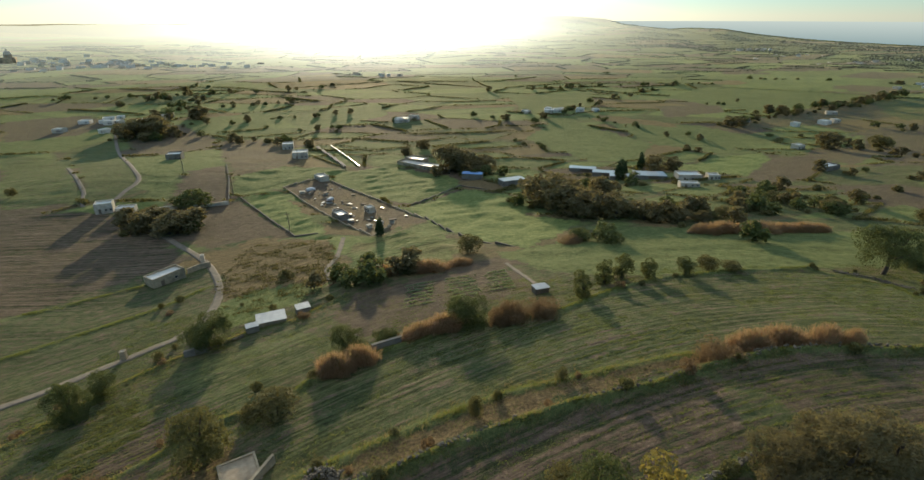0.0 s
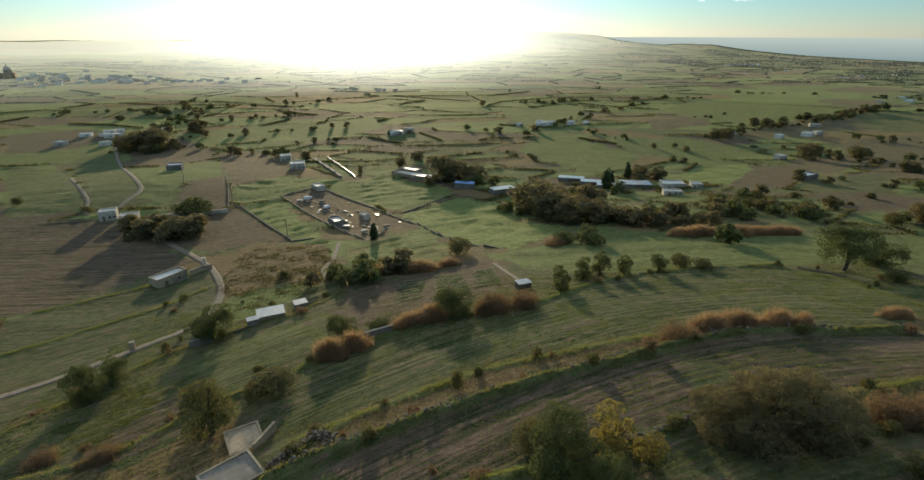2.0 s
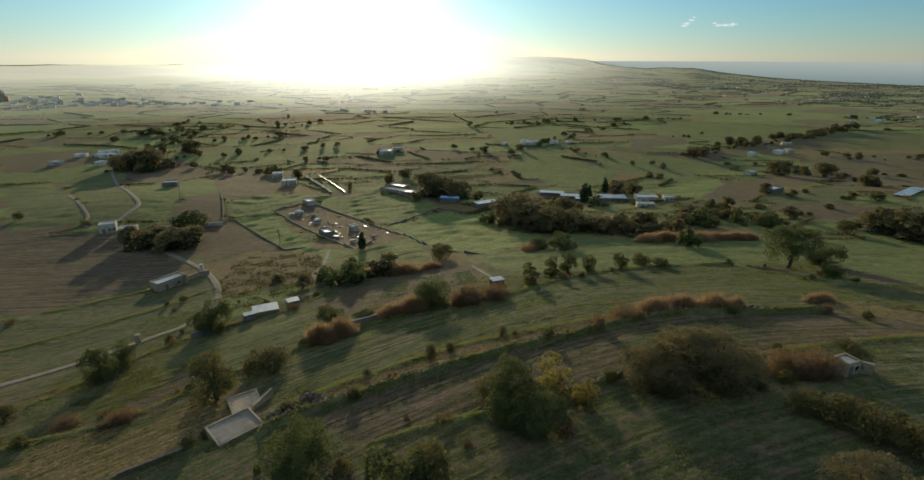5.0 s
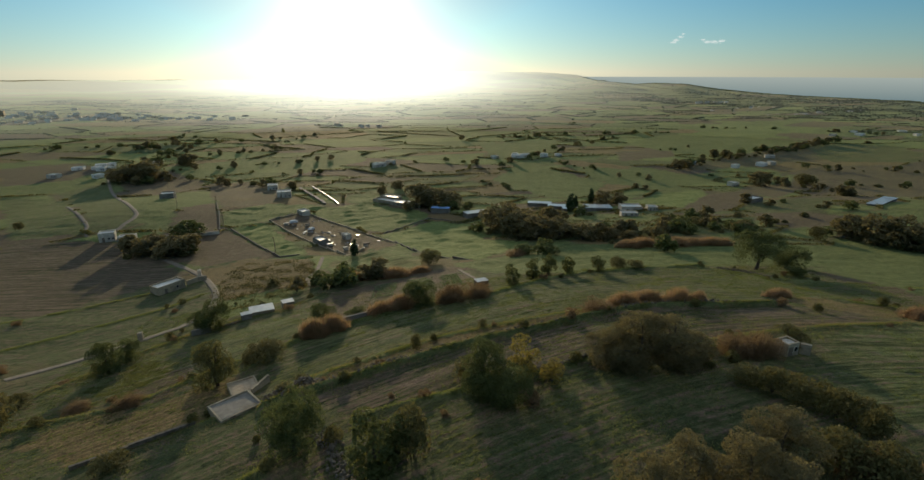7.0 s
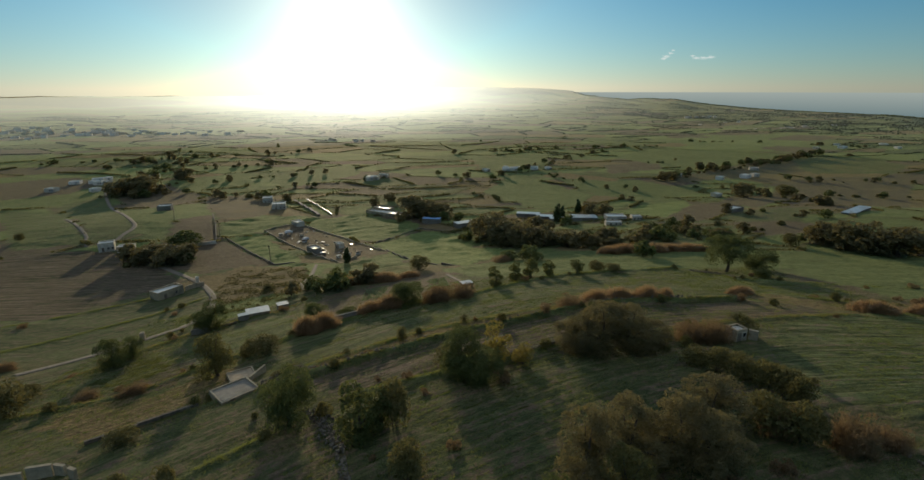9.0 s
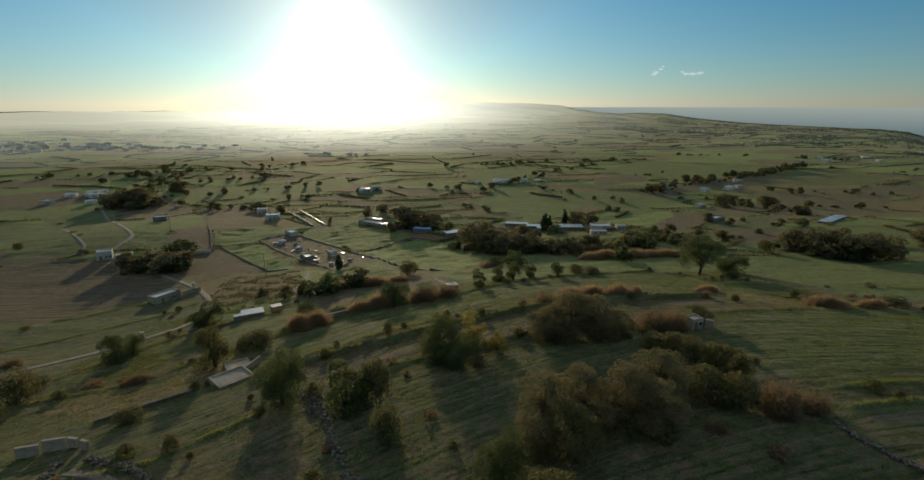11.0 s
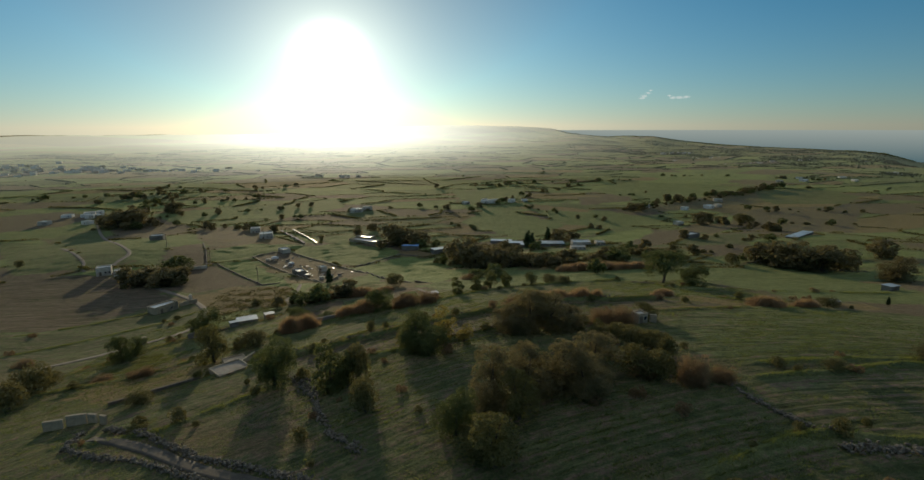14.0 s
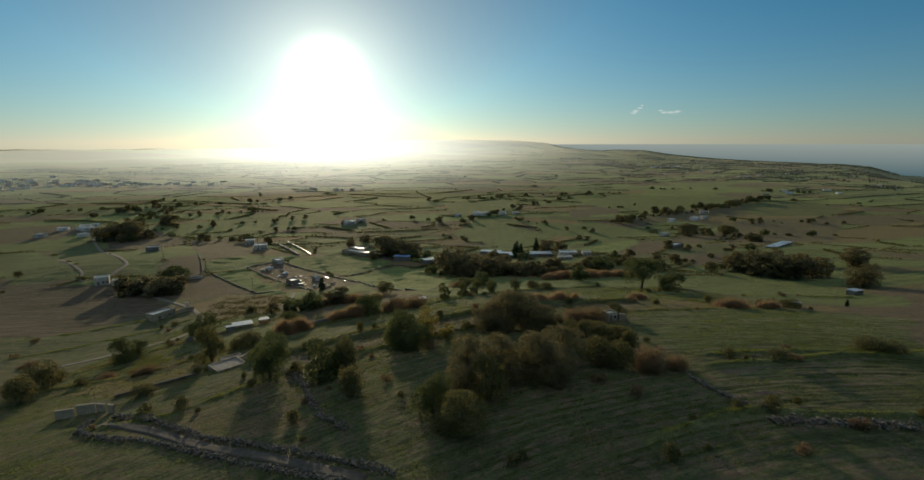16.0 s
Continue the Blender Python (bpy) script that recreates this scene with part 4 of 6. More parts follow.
def plant_all():
    rng = random.Random(5)
    for kind, spots in PLANTS:
        for x, y, h, w in spots:
            models = MODELS["far_" + kind if "far_" + kind in MODELS and y > 125 else kind]
            ob, mh, mw = models[rng.randrange(len(models))]
            k, kw = h / mh, max(0.55 * h / mh, min(1.9 * h / mh, (1.35 if y > 125 else 1.1) * w / mw))
            m = Matrix.Translation((x, y, gz(x, y) - 0.05)) @ Matrix.Rotation(rng.uniform(-0.5, 0.5) if kind == "reed" else rng.uniform(0, 6.28), 4, "Z") @ Matrix.Diagonal((kw, kw, k, 1))
            group = {"row": "trees in the field row", "reed": "reed stands", "cyp": "cypress trees", "wood": "grove trees", "shrub": "shrubs", "carob": "carob trees", "bare": "bare shrubs"}.get(kind, "")
            tagged(copy_thing(ob, m), group=group)


def remove_models():
    for models in MODELS.values():
        for ob, _h, _w in models:
            for o in (*ob.children_recursive, ob):
                bpy.data.objects.remove(o)


plant_all()


def farm_thicket():
    """Dense bushes that fill the grove below the farm and the garden by the lane."""
    pick = random.Random(77)
    for x0, y0, x1, y1, n, spread in ((40, 215, 95, 165, 46, 7), (60, 220, 130, 270, 22, 9), (0, 285, 36, 275, 12, 5), (-118, 190, -92, 182, 14, 5), (190, 165, 215, 130, 16, 6), (110, 172, 150, 200, 18, 7), (-230, 402, -190, 410, 14, 8), (150, 180, 190, 215, 14, 9), (-10, 135, -40, 120, 14, 5)):
        for i in range(n):
            u = pick.random()
            x, y = x0 + (x1 - x0) * u + pick.gauss(0, spread), y0 + (y1 - y0) * u + pick.gauss(0, spread)
            ob, mh, mw = FAR_MODELS[pick.choice(("shrub", "shrub", "wood", "carob"))]
            k = pick.uniform(0.45, 0.85)
            m = Matrix.Translation((x, y, gz(x, y) - 0.1)) @ Matrix.Rotation(pick.uniform(0, 6.28), 4, "Z") @ Matrix.Diagonal((k * 1.3, k * 1.3, k, 1))
            tagged(copy_thing(ob, m), group="grove bushes")


def hedge_belts():
    """Belts of trees and bushes that divide the middle distance."""
    pick = random.Random(88)
    belts = [(5.0, 0.6, [(243, 415), (332, 464), (403, 498), (492, 556)]), (9.0, 0.7, [(284, 370), (311, 336), (347, 319), (392, 304)]),
             (9.0, 0.7, [(378, 421), (382, 389), (425, 384), (470, 377)]), (8.0, 0.65, [(207, 268), (224, 236), (240, 216)]),
             (14.0, 1.0, [(-319, 632), (-262, 560), (-225, 470)]), (14.0, 0.9, [(-290, 660), (-240, 560), (-206, 470)]),
             (6.0, 0.9, [(296, 464), (369, 496), (444, 518), (547, 580)]), (5.0, 0.8, [(285, 342), (292, 311), (285, 255)]), (7.0, 0.8, [(232, 413), (271, 425)]),
             (9.0, 0.5, [(291, 528), (336, 548)]), (8.0, 0.45, [(134, 474), (158, 430), (181, 392), (206, 363)]), (6.0, 0.7, [(102, 168), (131, 200), (156, 223)]),
             (7.0, 0.8, [(-201, 376), (-230, 440), (-258, 501)]), (8.0, 0.8, [(-152, 381), (-112, 374), (-78, 341)]), (10.0, 0.8, [(-238, 537), (-180, 560), (-126, 592)]),
             (10.0, 0.6, [(-214, 446), (-169, 456), (-125, 481), (-74, 493)]), (10.0, 0.55, [(-119, 415), (-57, 435), (-8, 473)]), (11.0, 0.6, [(25, 486), (86, 452), (128, 492), (278, 662)]),
             (14.0, 0.7, [(-420, 600), (-260, 640), (-120, 700)]), (14.0, 0.7, [(60, 640), (220, 700), (380, 690)]), (14.0, 0.7, [(420, 760), (560, 720), (660, 620)]), (12.0, 0.6, [(-330, 520), (-300, 620)])]
    for step, size, pts in belts:
        for (ax, ay), (bx, by) in zip(pts[:-1], pts[1:]):
            for i in range(max(1, int(math.hypot(bx - ax, by - ay) / step))):
                u = pick.random()
                x, y = ax + (bx - ax) * u + pick.gauss(0, 4.5), ay + (by - ay) * u + pick.gauss(0, 4.5)
                ob, mh, mw = FAR_MODELS[pick.choice(("shrub", "wood", "carob"))]
                k = pick.uniform(0.45, 1.15) * size
                m = Matrix.Translation((x, y, gz(x, y) - 0.1)) @ Matrix.Rotation(pick.uniform(0, 6.28), 4, "Z") @ Matrix.Diagonal((k * 1.4, k * 1.4, k, 1))
                tagged(copy_thing(ob, m), group="hedge trees")


def scatter_far_plants():
    """Clumps of trees and bushes of the plain, strung along the field borders."""
    rng = np.random.RandomState(21)
    n = 900
    r = 260 + 1700 * rng.rand(n) ** 1.15
    a = np.radians(-52 + 108 * rng.rand(n))
    x, y, _s, _f = on_borders(r * np.sin(a), r * np.cos(a) - 20)
    keep = ((y > 230) | (np.abs(x) > 170)) & (rng.rand(n) < 0.075)
    x, y = x[keep], y[keep]
    m = 2 + (rng.rand(len(x)) ** 2 * 6).astype(int)
    x, y, _s, _f = on_borders(np.repeat(x, m) + rng.normal(size=m.sum()) * 13, np.repeat(y, m) + rng.normal(size=m.sum()) * 9)
    keep = np.ones(len(x), bool)
    for c, poly in FIELDS:
        keep &= ~inside(x, y, poly)
    pick = random.Random(9)
    for px, py in zip(x[keep], y[keep]):
        kind = pick.choice(("shrub", "carob", "wood"))
        ob, mh, mw = FAR_MODELS[kind]
        k = pick.uniform(0.35, 0.85) * (0.8 if kind == "shrub" else 0.6)
        m = Matrix.Translation((px, py, gz(px, py) - 0.1)) @ Matrix.Rotation(pick.uniform(0, 6.28), 4, "Z") @ Matrix.Diagonal((k * 1.8, k * 1.4, k * pick.uniform(0.6, 0.95), 1))
        tagged(copy_thing(ob, m), group="trees of the plain")


def scatter_scrub():
    """Small bushes along the banks, walls and grove edges."""
    rng = np.random.RandomState(17)
    p = [bank_line + rng.normal(size=bank_line.shape) * 1.3 for bank_line in
         (along(pts, 15.0, rng) for _s, _b, pts in EDGES.values())]
    for (x0, y0, sx, sy, n) in ((14, 30, 8, 3, 16), (38, 33, 7, 4, 14), (30, 3, 12, 5, 26), (0, 12, 7, 9, 24), (-16, 28, 5, 6, 10), (52, 10, 6, 10, 16), (72, -20, 14, 4, 16), (-40, 16, 12, 5, 12), (-68, 45, 8, 8, 10), (18, -12, 8, 5, 12), (-42, 52, 8, 8, 12), (110, 98, 10, 6, 12), (112, 54, 14, 4, 26), (55, 36, 6, 3, 10), (-60, 100, 5, 10, 10), (-40, 112, 10, 8, 14)):
        n = int(n * 0.33)
        p.append(np.column_stack([rng.normal(x0, sx, n), rng.normal(y0, sy, n)]))
    pick = random.Random(4)
    for x, y in np.concatenate(p):
        k = pick.uniform(0.22, 0.6)
        m = Matrix.Translation((x, y, gz(x, y) - 0.06)) @ Matrix.Rotation(pick.uniform(0, 6.28), 4, "Z") @ Matrix.Diagonal((k, k, k * pick.uniform(0.7, 1.2), 1))
        tagged(copy_thing(SCRUB[pick.randrange(len(SCRUB))], m), group="scrub bushes")


def along(pts, step, rng):
    out = []
    for (ax, ay), (bx, by) in zip(pts[:-1], pts[1:]):
        n = max(1, int(math.hypot(bx - ax, by - ay) / step))
        u = rng.rand(n)
        out.append(np.stack([ax + (bx - ax) * u, ay + (by - ay) * u], -1))
    return np.concatenate(out)


SCRUB = [make_shrub("scrub_bush", 111, 4, 6, 9, 620, 0.3, M_SHRUB, "small olive-green scrub bush on a bank"),
         make_shrub("scrub_bush", 112, 4, 6, 8, 560, 0.3, M_TWIG, "small dry brown scrub bush on a bank"),
         make_shrub("scrub_bush", 113, 4, 5, 8, 620, 0.3, M_OLIVE, "small yellow-green scrub bush on a bank")]
scatter_scrub()
for _ob in SCRUB:
    for _o in (*_ob.children_recursive, _ob):
        bpy.data.objects.remove(_o)

FAR_MODELS = {
    "carob": (make_tree("carob_tree", 103, 8, 9, 0.0, 12, 420, 0.75, M_CAROB, "dark round tree on a far field edge", limbs=2), 8, 9),
    "wood": (make_tree("broadleaf_tree", 104, 9, 8, 0.0, 12, 420, 0.75, M_WOOD, "brownish green tree far out on the plain", limbs=2), 9, 8),
    "shrub": (make_shrub("shrub", 105, 4, 6, 8, 260, 0.6, M_SHRUB, "low bush on a far field boundary"), 4, 6),
}
farm_thicket()
hedge_belts()
scatter_far_plants()
remove_models()
for _ob, _h, _w in FAR_MODELS.values():
    for _o in (*_ob.children_recursive, _ob):
        bpy.data.objects.remove(_o)


# ---- lanes ----
def ribbon(name, pts, width, material, label, lift=0.13):
    p = [Vector((x, y, 0)) for x, y in pts]
    fine = []
    for i in range(len(p) - 1):
        p0, p1, p2, p3 = p[max(i - 1, 0)], p[i], p[i + 1], p[min(i + 2, len(p) - 1)]
        n = max(2, int((p2 - p1).length / 1.2))
        for k in range(n):
            u = k / n
            fine.append(0.5 * (2 * p1 + (p2 - p0) * u + (2 * p0 - 5 * p1 + 4 * p2 - p3) * u * u + (3 * p1 - p0 - 3 * p2 + p3) * u ** 3))
    fine.append(p[-1])
    rng = random.Random(len(pts))
    v, f = [], []
    cross = (-0.55, -0.5, -0.2, 0.2, 0.5, 0.55)
    for i, q in enumerate(fine):
        t = (fine[min(i + 1, len(fine) - 1)] - fine[max(i - 1, 0)]).normalized()
        s = Vector((t.y, -t.x, 0))
        wob = rng.uniform(-0.12, 0.12)
        for k, c in enumerate(cross):
            g = q + s * width * c * (1 + (wob if abs(c) > 0.3 else 0))
            v.append((g.x, g.y, gz(g.x, g.y) + (lift if 0 < k < 5 else -0.25)))
        if i:
            b = len(v) - 12
            for k in range(5):
                f.append((b + k, b + k + 1, b + 7 + k, b + 6 + k))
    ob = obj(name, v, f, material, smooth=True)
    return tagged(ob, label, "road", kind="structure")


ribbon("road_1", LANES["road_1"], 2.1, M_ROAD, "pale gravel farm lane curving between fields")
ribbon("road_2", LANES["road_2"], 1.7, M_ROAD, "narrow dirt track across the field")
ribbon("road_3", LANES["road_3"], 1.5, M_ROAD, "rough dirt path beside the yard")
ribbon("road_4", LANES["road_4"], 1.1, M_ROAD, "worn footpath through the field")
ribbon("road_5", LANES["road_5"], 2.0, M_TRACK, "stony track between two rubble walls")


# ---- rubble walls ----
ICO = bmesh.new()
bmesh.ops.create_icosphere(ICO, subdivisions=1, radius=1)
ICO_V = np.array([v.co[:] for v in ICO.verts])
ICO_F = np.array([[v.index for v in fc.verts] for fc in ICO.faces])
ICO.free()


def stones(rng, pts3, sizes):
    """Rough stones at the given places, as triangles."""
    n = len(pts3)
    v = ICO_V[None] * (0.75 + 0.5 * rng.rand(n, len(ICO_V), 1))
    v = v * sizes[:, None, None] * (0.6 + 0.8 * rng.rand(n, 1, 3))
    th = rng.rand(n) * 6.283
    c, s = np.cos(th)[:, None], np.sin(th)[:, None]
    v = np.stack([v[..., 0] * c - v[..., 1] * s, v[..., 0] * s + v[..., 1] * c, v[..., 2]], -1) + pts3[:, None]
    return v[:, ICO_F].reshape(-1, 3, 3)


def rubble_wall(pts, h, w, label, seed, per_metre=14, gaps=0.25):
    rng = np.random.RandomState(seed)
    p = along(pts, 1 / per_metre, rng)
    p = p + rng.normal(size=p.shape) * w * 0.32
    thick = 0.5 + 0.5 * np.sin(p[:, 0] * 0.35 + seed) * np.sin(p[:, 1] * 0.5)
    keep = rng.rand(len(p)) > gaps * (1 - thick)
    p, thick = p[keep], thick[keep]
    z = ground_z(p[:, 0], p[:, 1]) + h * rng.rand(len(p)) * (0.35 + 0.65 * thick)
    tri = stones(rng, np.column_stack([p, z]), 0.11 + 0.15 * rng.rand(len(p)))
    ob = quads("rubble_wall", tri, M_RUBBLE)
    return tagged(ob, label, "stone wall", "rubble walls")


rubble_wall(EDGES["stone_bank"][2], 0.7, 1.0, "tumbled dry-stone wall overgrown on a field bank", 1, 5, 1.0)
rubble_wall([(-45, 17), (-43, 9), (-36, 4), (-30, 2), (-19, -6), (-7, -14), (2, -19)], 0.9, 0.9, "grey rubble wall along a stony track", 2, 15)
rubble_wall([(-41, 16), (-32, 10), (-21, 0), (-13, -5), (-2, -12), (8, -19)], 0.9, 0.9, "grey rubble wall on the field side of the track", 3, 15)
rubble_wall([(-15, 29), (-12, 25), (-10, 21), (-9, 17)], 1.0, 2.2, "spread heap of pale field stones", 4, 16)
rubble_wall([(-8, 17), (-6, 8), (-3, 0), (2, -6)], 0.7, 1.4, "collapsed stone wall overgrown with scrub", 5, 9)
rubble_wall([(31, 40), (26, 37.5), (19, 36), (13, 34.5)], 0.7, 0.9, "low stone wall beneath thick bushes", 6, 14)
rubble_wall([(58, 1), (59, -8), (62, -15)], 0.6, 0.8, "low rubble wall between two fields", 7, 12)
rubble_wall([(60, -18), (68, -20), (77, -22), (88, -24)], 0.9, 1.8, "broken rubble wall in rough pasture", 8, 24)
rubble_wall([(95, 107), (100, 100), (103, 92)], 0.9, 1.2, "short rubble wall under a carob tree", 9, 16)
rubble_wall([(-24, 41), (-22, 45), (-20, 47), (-17, 45)], 1.4, 1.6, "ruined corner of stacked field stones", 10, 40)
rubble_wall([(-58, 97), (-52, 91), (-46, 96)], 0.8, 0.6, "pale rubble wall beside the lane", 11, 14)
rubble_wall([(188, 165), (196, 150), (205, 138), (215, 125)], 1.0, 1.0, "field wall in front of a grove", 12, 8)


# ---- grass and weeds ----
def tufts(name, p, h, material, seed, label, count=5, spread=0.35, width=0.05):
    rng = np.random.RandomState(seed)
    p = np.repeat(p, count, axis=0) + rng.normal(size=(len(p) * count, 2)) * spread
    n = len(p)
    z = ground_z(p[:, 0], p[:, 1])
    base = np.column_stack([p, z - 0.03])
    hh = h * (0.4 + 0.9 * rng.rand(n))
    tip = base + np.column_stack([rng.normal(size=n) * 0.35 * hh, rng.normal(size=n) * 0.35 * hh, hh])
    th = rng.rand(n) * 3.1416
    side = np.column_stack([np.cos(th), np.sin(th), np.zeros(n)]) * (width * (0.6 + rng.rand(n)))[:, None]
    ob = quads(name, np.stack([base - side, base + side, tip], 1), material)
    return tagged(ob, label, "grass", kind="stuff")


def bank_points(names, per_metre, off, seed):
    rng = np.random.RandomState(seed)
    out = []
    for k in names:
        p = along(EDGES[k][2], 1 / per_metre, rng)
        out.append(p + rng.normal(size=p.shape) * off)
    return np.concatenate(out)


def patchy(p, seed):
    """Keep what stands in loose patches."""
    rng = np.random.RandomState(seed)
    c = np.sin(p[:, 0] * 0.45 + 2 * np.sin(p[:, 1] * 0.37)) + np.sin(p[:, 1] * 0.61 + p[:, 0] * 0.2)
    return p[rng.rand(len(p)) < 0.45 + 0.4 * c]


tufts("bank_grass", patchy(bank_points(list(EDGES), 22, 0.6, 1), 1), 0.4, M_GRASS, 1, "bright green grass along the field banks", 6, 0.25, 0.04)
tufts("dry_bank_grass", bank_points(["stone_bank", "grass_strip", "west_bank", "low_bank", "lane_field", "brown_field"], 8, 1.6, 2), 0.5, M_STRAW, 2, "dry straw-coloured grass beside the banks", 6, 0.4, 0.03)
_rng = np.random.RandomState(31)
_p = np.column_stack([-75 + 195 * _rng.rand(80000), -22 + 135 * _rng.rand(80000)])
_clump = np.sin(_p[:, 0] * 0.31 + 2 * np.sin(_p[:, 1] * 0.2)) * np.sin(_p[:, 1] * 0.43 + np.sin(_p[:, 0] * 0.17))
_p = _p[_rng.rand(len(_p)) < 0.35 + 0.6 * _clump]
tufts("field_grass", _p, 0.22, M_GRASS, 3, "short green crop and weeds over the near fields", 5, 0.45, 0.05)


_p = np.column_stack([-75 + 200 * _rng.rand(90000), -25 + 135 * _rng.rand(90000)])
_row = _p[:, 1] + 0.0034 * (np.clip(_p[:, 0], -90, 140) - 72) ** 2
_p[:, 1] += np.round(_row / 1.7) * 1.7 - _row
_p = _p[np.sin(_p[:, 0] * 0.07 + 1.3 * np.sin(_p[:, 1] * 0.09)) + _rng.rand(len(_p)) > 0.45]
tufts("crop_lines", _p, 0.2, M_ROWS, 5, "young green crop in curved sowing lines", 4, 0.12, 0.06)


# vegetable beds in the brown strip, in rows
def crop_rows():
    rng = np.random.RandomState(52)
    p = []
    for row in range(7):
        u = rng.rand(150)
        p.append(np.column_stack([-12 + 27 * u, 101 + 2.4 * row + 6 * u + rng.normal(size=150) * 0.15]))
    p = np.concatenate(p)
    p = p[np.sin(p[:, 0] * 0.6) + rng.rand(len(p)) > 0.1]
    tufts("crop_rows", p, 0.45, M_CROP, 52, "pale green vegetable rows on brown soil", 7, 0.16, 0.09)


_p = np.column_stack([-72 + 44 * _rng.rand(4200), 104 + 70 * _rng.rand(4200)])
_p[:, 1] = np.round((_p[:, 1] - 0.35 * _p[:, 0]) / 3.4) * 3.4 + 0.35 * _p[:, 0] + _rng.normal(size=len(_p)) * 0.5
_p = _p[inside(_p[:, 0], _p[:, 1], [(-63, 125), (-66, 138), (-68, 165), (-41, 169), (-29, 129), (-40, 115), (-52, 108)])]
tufts("field_scrub", patchy(_p, 7), 0.55, M_SHRUB, 54, "rows of rough brown-green scrub on an untilled field", 6, 0.5, 0.12)


M_CROP = foliage("cabbage_leaves", (0.16, 0.20, 0.10), (0.36, 0.40, 0.24), (0.30, 0.36, 0.14), 1.0, 0.3)
crop_rows()


def vegetable_patch():
    rng = np.random.RandomState(53)
    p = np.column_stack([-64 + 15 * rng.rand(2600), 50 + 27 * rng.rand(2600)])
    p[:, 1] = np.round((p[:, 1] - 0.9 * p[:, 0]) / 1.1) * 1.1 + 0.9 * p[:, 0]
    p = p[inside(p[:, 0], p[:, 1], [(-63, 58), (-60, 75), (-50, 66), (-53, 52)])]
    tufts("vegetable_patch", p, 0.22, M_ROW, 53, "dark green vegetable rows in a small plot", 6, 0.2, 0.09)


vegetable_patch()


# hedges and rough edges between the fields of the plain
def field_hedges():
    rng = np.random.RandomState(41)
    n = 420000
    r = 200 + 1900 * rng.rand(n) ** 1.45
    a = np.radians(-54 + 112 * rng.rand(n))
    x, y, s, pair = on_borders(r * np.sin(a), r * np.cos(a) - 20)
    # some borders are bare, some low walls, some thick
    thick = 0.5 + 0.5 * np.sin(pair * 2.3)
    keep = (s < 9 + r / 130) & ((y > 190) | (np.abs(x) > 150)) & (thick > 0.22) & (rng.rand(n) < 0.4 + 0.6 * thick)
    for c, poly in FIELDS:
        keep &= ~inside(x, y, poly)
    x, y, r, thick = x[keep], y[keep], r[keep], thick[keep]
    m = len(x)
    x, y = x + rng.normal(size=m) * 0.5, y + rng.normal(size=m) * 0.35
    c = np.column_stack([x, y, ground_z(x, y) + 0.1 + (0.2 + 0.8 * thick) * rng.rand(m) + 2.5 * smooth((r - 800) / 300)])
    t = rng.normal(size=(m, 3))
    t /= np.linalg.norm(t, axis=1)[:, None]
    s = np.cross(t, rng.normal(size=(m, 3)))
    s /= np.linalg.norm(s, axis=1)[:, None]
    k = ((0.25 + 0.35 * rng.rand(m)) * (0.5 + 0.6 * thick) * (0.8 + r / 700))[:, None]
    leaf = np.stack([c - t * k, c - s * k * 0.7, c + t * k, c + s * k * 0.7], 1)
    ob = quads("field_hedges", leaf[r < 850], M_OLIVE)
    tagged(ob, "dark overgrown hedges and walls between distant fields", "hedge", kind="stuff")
    # hedges beyond 850 m share the ground's painted haze glow
    ob = quads("far_hedges", leaf[r >= 850], M_HAZE_GLOW)
    tagged(ob, "far hedges of the plain, glowing with painted haze", "hedge", kind="stuff")


field_hedges()


# ---- buildings ----
M_SAND = surface("trodden_sand", (0.26, 0.20, 0.13), (0.44, 0.35, 0.24), 1.2, 0.9, 0.02, stain=(0.18, 0.14, 0.09))


